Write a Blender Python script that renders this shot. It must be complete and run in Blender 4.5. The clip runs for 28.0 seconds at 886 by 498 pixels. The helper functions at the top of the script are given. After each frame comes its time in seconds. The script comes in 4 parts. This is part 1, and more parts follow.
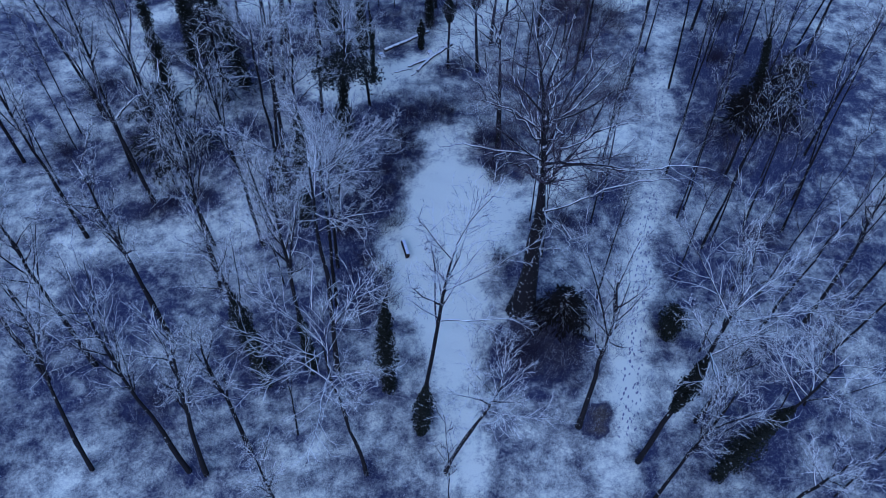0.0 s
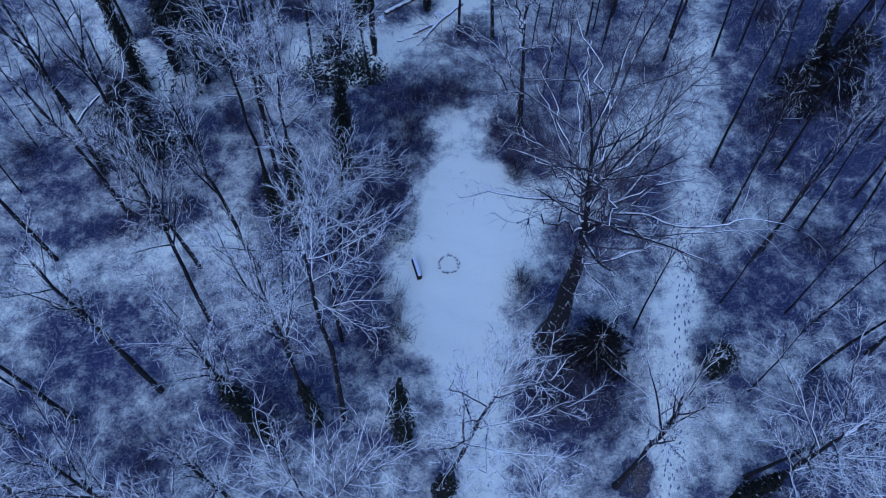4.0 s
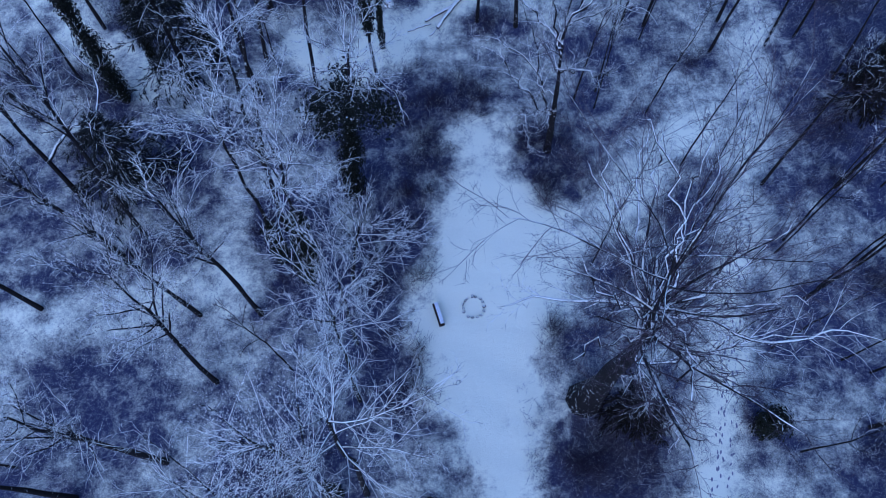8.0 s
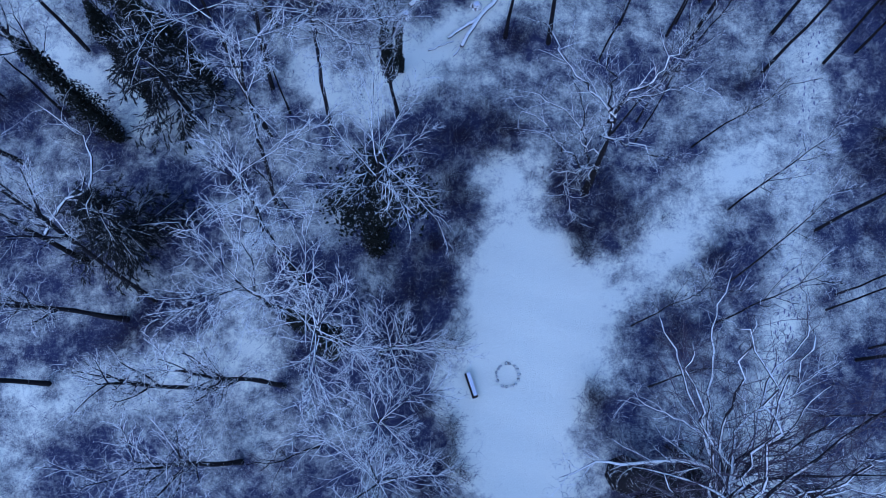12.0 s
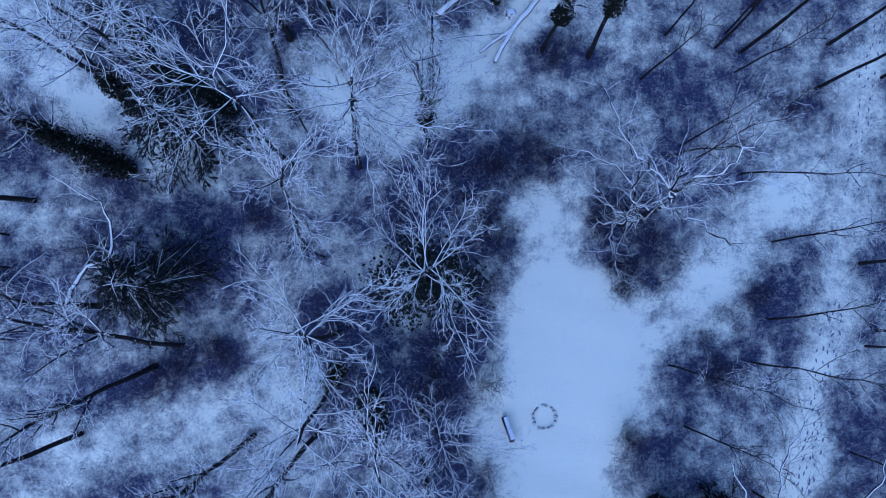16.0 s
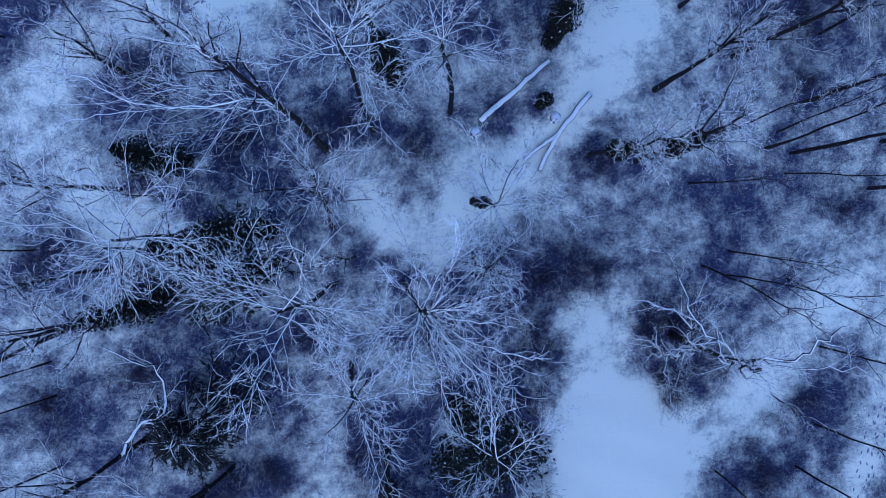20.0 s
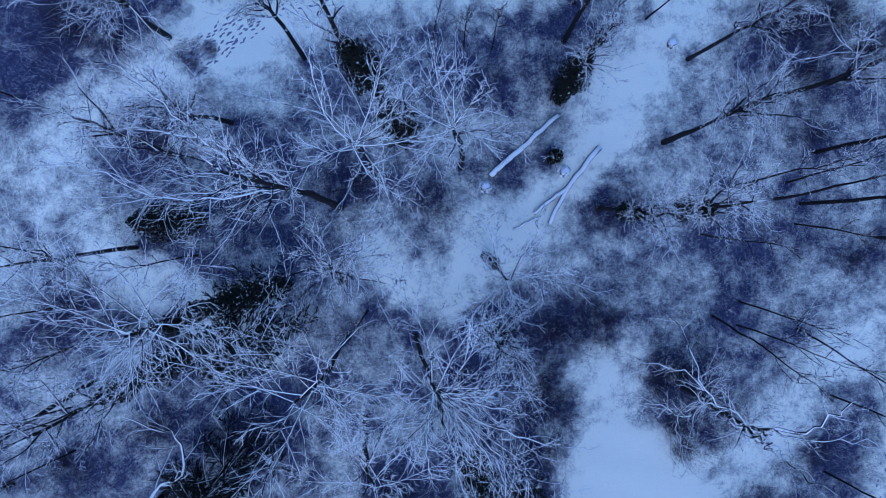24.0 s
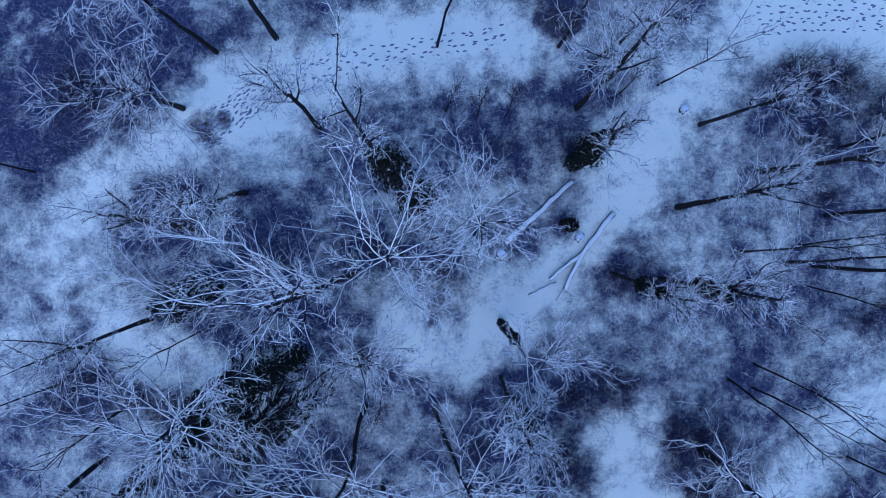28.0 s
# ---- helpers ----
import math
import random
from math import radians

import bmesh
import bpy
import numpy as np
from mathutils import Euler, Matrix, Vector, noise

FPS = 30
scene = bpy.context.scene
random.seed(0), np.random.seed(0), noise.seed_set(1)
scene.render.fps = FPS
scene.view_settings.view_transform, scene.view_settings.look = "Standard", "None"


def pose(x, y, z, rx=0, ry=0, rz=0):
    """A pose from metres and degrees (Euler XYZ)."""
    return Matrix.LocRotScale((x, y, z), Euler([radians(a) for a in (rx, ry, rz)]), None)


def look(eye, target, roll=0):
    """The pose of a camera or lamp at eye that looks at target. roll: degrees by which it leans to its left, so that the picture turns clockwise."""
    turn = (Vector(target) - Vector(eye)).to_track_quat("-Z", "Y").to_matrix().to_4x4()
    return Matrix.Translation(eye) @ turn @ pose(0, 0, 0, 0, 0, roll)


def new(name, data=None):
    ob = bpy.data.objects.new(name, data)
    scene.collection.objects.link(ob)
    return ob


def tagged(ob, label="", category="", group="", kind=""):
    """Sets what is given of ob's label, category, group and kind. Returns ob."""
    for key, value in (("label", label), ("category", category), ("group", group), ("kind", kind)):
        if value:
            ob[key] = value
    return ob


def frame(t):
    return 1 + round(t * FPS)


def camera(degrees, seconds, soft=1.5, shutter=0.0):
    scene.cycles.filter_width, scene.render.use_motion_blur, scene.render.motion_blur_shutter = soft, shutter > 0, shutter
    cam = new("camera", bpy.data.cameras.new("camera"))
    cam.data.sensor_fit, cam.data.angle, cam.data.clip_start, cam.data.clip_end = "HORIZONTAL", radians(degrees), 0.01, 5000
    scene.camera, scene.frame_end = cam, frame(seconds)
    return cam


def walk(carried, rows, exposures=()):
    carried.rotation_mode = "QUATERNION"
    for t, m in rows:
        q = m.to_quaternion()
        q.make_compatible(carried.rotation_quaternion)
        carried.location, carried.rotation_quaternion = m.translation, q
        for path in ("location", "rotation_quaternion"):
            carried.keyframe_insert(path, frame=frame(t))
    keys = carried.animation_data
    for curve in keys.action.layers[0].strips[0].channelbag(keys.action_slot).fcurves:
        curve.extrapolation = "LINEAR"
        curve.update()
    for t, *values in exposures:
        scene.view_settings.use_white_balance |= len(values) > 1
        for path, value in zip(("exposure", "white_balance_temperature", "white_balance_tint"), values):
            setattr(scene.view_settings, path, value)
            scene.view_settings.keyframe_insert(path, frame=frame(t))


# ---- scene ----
cam = camera(62.2, 28.0, soft=0.85)
PATH = [
    (0.00, pose(0.005, 0.004, 53.761, 38.574, -0.793, 0.027)),
    (1.00, pose(-0.021, 3.402, 53.546, 36.576, -0.550, 0.052)),
    (2.00, pose(-0.200, 6.706, 53.367, 34.575, -0.340, -0.100)),
    (3.00, pose(-0.664, 10.063, 53.325, 32.484, -0.301, -0.386)),
    (3.50, pose(-0.950, 11.768, 53.327, 31.431, -0.302, -0.527)),
    (5.50, pose(-2.024, 18.456, 53.214, 27.128, -0.312, -1.047)),
    (6.00, pose(-2.248, 20.100, 53.189, 26.101, -0.287, -1.187)),
    (7.00, pose(-2.620, 23.279, 53.115, 24.094, -0.227, -1.364)),
    (8.00, pose(-3.012, 26.465, 53.054, 22.117, -0.163, -1.473)),
    (9.00, pose(-3.556, 29.664, 53.046, 20.198, -0.213, -1.698)),
    (10.00, pose(-4.237, 33.020, 53.101, 18.138, -0.381, -1.920)),
    (11.00, pose(-4.873, 36.526, 53.112, 15.869, -0.523, -2.144)),
    (12.00, pose(-5.357, 40.032, 53.140, 13.395, -0.514, -2.294)),
    (12.50, pose(-5.642, 41.732, 53.114, 12.198, -0.562, -2.383)),
    (14.50, pose(-7.181, 48.038, 52.886, 7.382, -1.094, -2.720)),
    (15.00, pose(-7.558, 49.551, 52.883, 6.141, -1.234, -2.808)),
    (15.50, pose(-7.942, 51.029, 52.873, 4.827, -1.320, -2.865)),
    (16.10, pose(-8.401, 52.888, 52.825, 3.353, -1.471, -2.961)),
    (16.85, pose(-11.014, 61.834, 52.270, -0.881, -2.020, -3.916)),
    (17.50, pose(-11.015, 62.635, 52.242, -1.054, -1.985, -3.981)),
    (18.00, pose(-11.014, 63.260, 52.218, -1.178, -1.962, -4.030)),
    (19.00, pose(-11.024, 64.478, 52.194, -1.438, -1.891, -4.120)),
    (20.00, pose(-11.019, 65.582, 52.270, -1.619, -1.790, -4.183)),
    (21.00, pose(-10.963, 66.534, 52.388, -1.623, -1.596, -4.318)),
    (21.50, pose(-10.932, 67.011, 52.459, -1.608, -1.496, -4.365)),
    (23.50, pose(-10.831, 68.931, 52.624, -1.612, -1.118, -4.603)),
    (24.00, pose(-10.910, 69.454, 52.694, -1.616, -1.105, -4.715)),
    (25.00, pose(-11.248, 70.595, 52.701, -1.609, -1.299, -4.930)),
    (26.00, pose(-11.672, 71.759, 52.672, -1.535, -1.569, -5.097)),
    (27.00, pose(-12.017, 72.816, 52.647, -1.281, -1.702, -5.240)),
    (28.00, pose(-12.317, 73.689, 52.587, -0.809, -1.829, -5.354)),
]
walk(cam, PATH, [(0.0, 0.33, 4340, 24), (8.0, 0.54, 4350, 24), (15.0, 0.60, 4265, 23), (28.0, 0.54, 4260, 23)])

# ---------------------------------------------------------------- light: overcast winter dusk
world = bpy.data.worlds.new("dusk_sky")
scene.world = world
world.use_nodes = True
wn = world.node_tree
sky = wn.nodes.new("ShaderNodeTexSky")
sky.sky_type = "NISHITA"
sky.sun_disc = False
sky.sun_elevation = radians(35)
sky.sun_rotation = radians(200)
sky.air_density, sky.dust_density, sky.ozone_density = 1.2, 1.0, 2.0
wn.links.new(sky.outputs[0], wn.nodes["Background"].inputs[0])
wn.nodes["Background"].inputs[1].default_value = 0.10
sun_data = bpy.data.lights.new("veiled_sun", "SUN")
sun_data.energy, sun_data.angle, sun_data.color = 0.5, radians(60), (1.0, 0.97, 0.93)
sun = new("veiled_sun", sun_data)
sun.matrix_world = look((-20, -40, 60), (0, 0, 0))


# ---------------------------------------------------------------- materials
def material(name):
    m = bpy.data.materials.new(name)
    m.use_nodes = True
    return m, m.node_tree.nodes, m.node_tree.links, m.node_tree.nodes["Principled BSDF"]


def noise_node(nodes, links, coord, scale, detail=4.0, rough=0.55):
    n = nodes.new("ShaderNodeTexNoise")
    n.inputs["Scale"].default_value, n.inputs["Detail"].default_value, n.inputs["Roughness"].default_value = scale, detail, rough
    links.new(coord, n.inputs["Vector"])
    return n.outputs["Fac"]


def math_node(nodes, links, op, a, b=None, c=None, clamp=False):
    n = nodes.new("ShaderNodeMath")
    n.operation, n.use_clamp = op, clamp
    for k, v in enumerate((a, b, c)):
        if v is None:
            continue
        if isinstance(v, (int, float)):
            n.inputs[k].default_value = v
        else:
            links.new(v, n.inputs[k])
    return n.outputs[0]


def ramp_node(nodes, links, fac, low, high):
    n = nodes.new("ShaderNodeMapRange")
    n.interpolation_type = "SMOOTHSTEP"
    links.new(fac, n.inputs["Value"])
    n.inputs["From Min"].default_value, n.inputs["From Max"].default_value = low, high
    return n.outputs["Result"]


def mix_node(nodes, links, fac, a, b):
    n = nodes.new("ShaderNodeMix")
    n.data_type = "RGBA"
    if isinstance(fac, (int, float)):
        n.inputs[0].default_value = fac
    else:
        links.new(fac, n.inputs[0])
    for k, v in ((6, a), (7, b)):
        if isinstance(v, tuple):
            n.inputs[k].default_value = (*v, 1)
        else:
            links.new(v, n.inputs[k])
    return n.outputs[2]


def bump_node(nodes, links, height, strength, distance, shader):
    n = nodes.new("ShaderNodeBump")
    n.inputs["Strength"].default_value, n.inputs["Distance"].default_value = strength, distance
    links.new(height, n.inputs["Height"])
    links.new(n.outputs[0], shader.inputs["Normal"])


SNOW = (0.935, 0.925, 0.715)
RIME = (0.925, 0.92, 0.83)


def snowy(name, dark, light, low, high, patch, rough=0.85, grain=9.0, spread=0.5):
    """A surface with snow lying on its upper side: dark and light are its own colours, low and high the slope at which the snow sets in."""
    m, nodes, links, shader = material(name)
    geo = nodes.new("ShaderNodeNewGeometry")
    where = nodes.new("ShaderNodeTexCoord").outputs["Object"]
    split = nodes.new("ShaderNodeSeparateXYZ")
    links.new(geo.outputs["Normal"], split.inputs[0])
    fine = noise_node(nodes, links, where, grain)
    broad = noise_node(nodes, links, where, patch)
    info = nodes.new("ShaderNodeObjectInfo")
    own = mix_node(nodes, links, fine, dark, light)
    tone = math_node(nodes, links, "MULTIPLY_ADD", info.outputs["Random"], 0.5, 0.7)
    hsv = nodes.new("ShaderNodeHueSaturation")
    links.new(own, hsv.inputs["Color"])
    links.new(tone, hsv.inputs["Value"])
    up = math_node(nodes, links, "MULTIPLY_ADD", math_node(nodes, links, "SUBTRACT", broad, 0.5), spread * 2, split.outputs[2])
    up = math_node(nodes, links, "MULTIPLY_ADD", math_node(nodes, links, "SUBTRACT", fine, 0.5), spread, up)
    cover = ramp_node(nodes, links, up, low, high)
    links.new(mix_node(nodes, links, cover, hsv.outputs[0], RIME), shader.inputs["Base Color"])
    shader.inputs["Roughness"].default_value = rough
    shader.inputs["Specular IOR Level"].default_value = 0.12
    bump_node(nodes, links, fine, 0.5, 0.03, shader)
    return m


BARK = snowy("bark", (0.006, 0.005, 0.006), (0.030, 0.026, 0.028), 0.42, 0.60, 3.0, spread=1.1)
LIMB = snowy("limb_bark", (0.009, 0.008, 0.011), (0.036, 0.031, 0.036), 0.52, 0.70, 1.0, spread=0.6)
TWIG = snowy("twig_bark", (0.014, 0.012, 0.020), (0.040, 0.034, 0.052), 0.28, 0.46, 1.6, spread=1.1)
TWIG_FINE = snowy("fine_twig_bark", (0.012, 0.011, 0.017), (0.042, 0.036, 0.054), 0.40, 0.74, 1.3, spread=1.0)
LIMB_DARK = snowy("dark_limb_bark", (0.010, 0.008, 0.010), (0.036, 0.029, 0.034), 0.58, 0.9, 0.8, spread=0.8)
TWIG_DARK = snowy("dark_twig_bark", (0.050, 0.038, 0.050), (0.120, 0.088, 0.108), 0.78, 1.25, 0.8)
IVY = snowy("ivy_leaf", (0.005, 0.006, 0.005), (0.018, 0.020, 0.013), 0.90, 1.16, 1.6, 0.6)
IVY_TOP = snowy("snowy_ivy_leaf", (0.006, 0.007, 0.006), (0.020, 0.023, 0.016), 1.02, 1.2, 2.2, 0.6)
NEEDLE_DARK = snowy("dark_needle_leaf", (0.007, 0.006, 0.006), (0.022, 0.018, 0.016), 1.15, 1.5, 1.5, 0.7)
NEEDLE = snowy("needle_leaf", (0.006, 0.007, 0.007), (0.021, 0.022, 0.021), 0.93, 1.16, 1.5, 0.6)
WITHERED = snowy("withered_leaf", (0.03, 0.022, 0.018), (0.09, 0.062, 0.045), 0.15, 0.5, 1.2, 0.8)
BRUSH = snowy("brush_stem", (0.023, 0.023, 0.056), (0.061, 0.059, 0.140), 0.60, 1.10, 0.35)
THICKET = snowy("thicket_stem", (0.022, 0.018, 0.030), (0.062, 0.050, 0.080), 0.95, 1.4, 0.6)
LOGWOOD = snowy("fallen_log_bark", (0.02, 0.017, 0.015), (0.07, 0.055, 0.045), 0.30, 0.70, 2.5, spread=0.7)
STONE = snowy("fire_ring_stone", (0.05, 0.05, 0.055), (0.14, 0.13, 0.13), 0.55, 0.85, 3.0, spread=0.4)
PLANK = snowy("bench_wood", (0.02, 0.015, 0.012), (0.06, 0.045, 0.035), 1.2, 1.4, 3.0, spread=0.15)


def ground_material():
    m, nodes, links, shader = material("snowy_forest_floor")
    where = nodes.new("ShaderNodeTexCoord").outputs["Object"]
    cover = nodes.new("ShaderNodeAttribute")
    cover.attribute_name = "snow_cover"
    litter = nodes.new("ShaderNodeAttribute")
    litter.attribute_name = "leaf_litter"
    broad = noise_node(nodes, links, where, 0.16, 5.0, 0.6)
    mid = noise_node(nodes, links, where, 0.75, 5.0, 0.62)
    fine = noise_node(nodes, links, where, 4.2, 5.0, 0.7)
    grain = noise_node(nodes, links, where, 13.0, 3.0, 0.7)
    lumps = math_node(nodes, links, "ADD", math_node(nodes, links, "MULTIPLY", broad, 1.15), math_node(nodes, links, "ADD", math_node(nodes, links, "MULTIPLY", mid, 1.00), math_node(nodes, links, "MULTIPLY", fine, 0.62)))
    lumps = math_node(nodes, links, "ADD", lumps, math_node(nodes, links, "MULTIPLY_ADD", grain, 0.72, -0.12))
    amount = math_node(nodes, links, "ADD", lumps, math_node(nodes, links, "MULTIPLY", cover.outputs["Fac"], 0.92))
    amount = math_node(nodes, links, "SUBTRACT", amount, math_node(nodes, links, "MULTIPLY", litter.outputs["Fac"], 1.7))
    snow = ramp_node(nodes, links, amount, 1.29, 2.06)
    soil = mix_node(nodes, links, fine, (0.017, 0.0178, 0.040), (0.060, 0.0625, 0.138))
    soil = mix_node(nodes, links, math_node(nodes, links, "MULTIPLY", litter.outputs["Fac"], 1.5, clamp=True), soil, mix_node(nodes, links, fine, (0.040, 0.031, 0.028), (0.125, 0.098, 0.085)))
    speck = ramp_node(nodes, links, math_node(nodes, links, "ADD", grain, math_node(nodes, links, "MULTIPLY", fine, 0.8)), 0.88, 1.25)
    snow = math_node(nodes, links, "MAXIMUM", math_node(nodes, links, "POWER", snow, 1.2), math_node(nodes, links, "MULTIPLY", speck, 0.3))
    links.new(mix_node(nodes, links, snow, soil, SNOW), shader.inputs["Base Color"])
    shader.inputs["Roughness"].default_value = 0.8
    shader.inputs["Specular IOR Level"].default_value = 0.2
    bump_node(nodes, links, amount, 0.35, 0.12, shader)
    return m


GROUND = ground_material()
# footprint colour: dirt and the shade inside the prints, put into one grey-blue
PRINT, pn, pl, ps = material("trodden_print")
ps.inputs["Base Color"].default_value = (0.20, 0.20, 0.25, 1)
ps.inputs["Roughness"].default_value = 0.9


# ---------------------------------------------------------------- mesh helpers
rng = np.random.default_rng(7)


def mesh_object(name, verts, faces3, faces4, mat, parent=None, label="", smooth=True):
    """One mesh object from arrays of points, triangles and quads."""
    me = bpy.data.meshes.new(name)
    n3, n4 = len(faces3), len(faces4)
    me.vertices.add(len(verts))
    me.vertices.foreach_set("co", np.asarray(verts, np.float32).ravel())
    me.loops.add(3 * n3 + 4 * n4)
    me.loops.foreach_set("vertex_index", np.concatenate([np.asarray(faces3, np.int32).ravel(), np.asarray(faces4, np.int32).ravel()]).astype(np.int32))
    me.polygons.add(n3 + n4)
    me.polygons.foreach_set("loop_start", np.concatenate([np.arange(n3) * 3, 3 * n3 + np.arange(n4) * 4]).astype(np.int32))
    me.polygons.foreach_set("loop_total", np.concatenate([np.full(n3, 3), np.full(n4, 4)]).astype(np.int32))
    if smooth:
        me.polygons.foreach_set("use_smooth", np.ones(n3 + n4, bool))
    me.update(calc_edges=True)
    me.materials.append(mat)
    ob = new(name, me)
    if parent:
        ob.parent = parent
    if label:
        ob["label"] = label
    return ob


NO3, NO4 = np.zeros((0, 3), np.int32), np.zeros((0, 4), np.int32)


def tubes(pts, rad, sides=3):
    """Tapered tubes that end in a point. pts: n x k x 3, rad: n x k. Returns points, triangles, quads."""
    n, k, _ = pts.shape
    tan = np.gradient(pts, axis=1)
    tan /= np.linalg.norm(tan, axis=2, keepdims=True) + 1e-9
    ref = np.where(np.abs(tan[..., 2:3]) > 0.9, np.array([1.0, 0, 0]), np.array([0, 0, 1.0]))
    u = np.cross(tan, ref)
    u /= np.linalg.norm(u, axis=2, keepdims=True) + 1e-9
    v = np.cross(u, tan)
    a = np.arange(sides) * 2 * np.pi / sides - np.pi / 2
    ring = pts[:, :-1, None] + rad[:, :-1, None, None] * (np.cos(a)[:, None] * u[:, :-1, None] + np.sin(a)[:, None] * v[:, :-1, None])
    per = (k - 1) * sides + 1
    verts = np.concatenate([ring.reshape(n, -1, 3), pts[:, -1:]], axis=1).reshape(-1, 3)
    j = np.arange(sides)
    base = (np.arange(n) * per)[:, None, None]
    lev = (np.arange(k - 2) * sides)[None, :, None]
    a0, a1 = base + lev + j, base + lev + (j + 1) % sides
    quads = np.stack([a0, a1, a1 + sides, a0 + sides], -1).reshape(-1, 4) if k > 2 else NO4
    last = base[:, 0] + (k - 2) * sides
    tris = np.stack([last + j, last + (j + 1) % sides, np.broadcast_to(base[:, 0] + per - 1, (n, sides))], -1).reshape(-1, 3)
    return verts, tris, quads


def joined(sets):
    """Joins several (points, triangles, quads)."""
    off, vs, ts, qs = 0, [], [NO3], [NO4]
    for v, t, q in sets:
        vs.append(v), ts.append(t + off), qs.append(q + off)
        off += len(v)
    return np.concatenate(vs), np.concatenate(ts), np.concatenate(qs)


def branchwork(sets, mats, limb):
    """The branches and twigs on one limb: one mesh, the first set in the first bark, the rest in the second."""
    ob = mesh_object("branchwork", *joined(sets), mats[0], limb, "", False)
    ob.data.materials.append(mats[1])
    which = [np.full(len(q[k]), min(i, 1), np.int32) for k in (1, 2) for i, q in enumerate(sets)]
    ob.data.polygons.foreach_set("material_index", np.concatenate(which))
    ob["kind"] = "stuff"


def along(pts, s):
    """Places and tangents at the fractions s (n x m) of polylines pts (n x k x 3)."""
    k = pts.shape[1]
    f = np.clip(s, 0, 0.999) * (k - 1)
    i = f.astype(int)
    w = (f - i)[..., None]
    rows = np.arange(len(pts))[:, None]
    a, b = pts[rows, i], pts[rows, i + 1]
    d = b - a
    return a + w * d, d / (np.linalg.norm(d, axis=2, keepdims=True) + 1e-9)


def sprout(pts, rad, m, lo, hi, spread, length, taper, k, lift, wobble, thin, least, fan=False):
    """m children on each of the polylines pts. length: n x m or one factor of the parent's length. fan: they stand out to both sides by turns.
    Returns their pts and rad."""
    n = len(pts)
    s = lo + (hi - lo) * (np.arange(m) + rng.random((n, m))) / m
    o, t = along(pts, s)
    az = (np.arange(m) % 2) * np.pi + rng.normal(0, 0.65, (n, m)) if fan else rng.random((n, 1)) * 2 * np.pi + rng.normal(0, 0.35, (n, m)) + np.arange(m) * 2.4
    ref = np.where(np.abs(t[..., 2:3]) > 0.9, np.array([1.0, 0, 0]), np.array([0, 0, 1.0]))
    u = np.cross(t, ref)
    u /= np.linalg.norm(u, axis=2, keepdims=True) + 1e-9
    v = np.cross(u, t)
    ang = spread * (0.75 + 0.5 * rng.random((n, m, 1)))
    d = t * np.cos(ang) + (u * np.cos(az)[..., None] + v * np.sin(az)[..., None]) * np.sin(ang)
    d[..., 2] += lift
    d /= np.linalg.norm(d, axis=2, keepdims=True)
    size = np.linalg.norm(pts[:, -1] - pts[:, 0], axis=1)[:, None]
    ln = size * length * (1 - taper * s) * (0.55 + 0.85 * rng.random((n, m)))
    f = np.linspace(0, 1, k)
    turns = np.cumsum(rng.normal(0, 1, (n, m, k, 3)) * wobble * 2.0, axis=2) + rng.normal(0, wobble * 6, (n, m, 1, 3)) * f[:, None]
    turns[..., 2] += lift * f
    step = d[:, :, None] + turns
    step /= np.linalg.norm(step, axis=3, keepdims=True)
    step[:, :, 0] = 0
    p = o[:, :, None] + np.cumsum(step, axis=2) * (ln / (k - 1))[..., None, None]
    kk = rad.shape[1]
    r0 = rad[np.arange(n)[:, None], np.clip((s * (kk - 1)).astype(int), 0, kk - 1)] * thin
    r = np.maximum(r0[..., None] * (1 - 0.8 * f), least)
    return p.reshape(n * m, k, 3), r.reshape(n * m, k)


# kind: girth, limbs, first limb, last limb, reach, spread, lift, sub-branches, twigs, tips, bark
KINDS = {
    "oak": (0.60, 18, 0.50, 0.97, 0.46, 0.95, 0.22, 11, 8, 5),
    "forked": (0.46, 3, 0.6, 0.97, 0.4, 0.8, 0.3, 6, 5, 3),
    "tall": (0.125, 10, 0.55, 0.98, 0.26, 0.62, 0.35, 7, 5, 2),
    "bare": (0.205, 11, 0.52, 0.97, 0.36, 0.72, 0.22, 10, 6, 3),
    "vase": (0.21, 13, 0.66, 0.97, 0.36, 0.78, 0.12, 11, 7, 3),
    "star": (0.20, 11, 0.68, 0.97, 0.40, 1.05, 0.10, 11, 6, 3),
    "thin": (0.09, 9, 0.42, 0.97, 0.24, 0.55, 0.35, 6, 5, 2),
    "sapling": (0.09, 10, 0.3, 0.97, 0.36, 0.6, 0.25, 8, 6, 3),
    "snag": (0.20, 4, 0.3, 0.95, 0.12, 1.0, 0.1, 3, 3, 2),
}
LABELS = {
    "oak": ("huge old bare tree with a thick dark trunk and snow-lined limbs", "tree"),
    "forked": ("bare forked tree with snow-covered limbs above a dark bush", "tree"),
    "tall": ("tall straight bare tree with a dark trunk in snow", "tree"),
    "bare": ("bare deciduous tree with frosted twigs on the snowy forest floor", "tree"),
    "vase": ("bare tree with a vase-shaped crown of frosted twigs", "tree"),
    "star": ("bare tree with a star-shaped crown of white snowy branches", "tree"),
    "thin": ("slender dark young tree with sparse snowy twigs", "tree"),
    "sapling": ("fine-twigged young tree beside the snowy path", "tree"),
    "ivy": ("bare tree with a trunk thickly wrapped in dark ivy", "tree"),
    "ivypost": ("stout ivy-smothered trunk dusted with snow", "ivy trunk"),
    "yew": ("broad dark evergreen with drooping snow-tipped branches", "evergreen tree"),
    "yewdark": ("dark rounded evergreen bush under bare trees", "evergreen bush"),
    "conifer": ("dark evergreen tree with snow on its spreading boughs", "evergreen tree"),
}


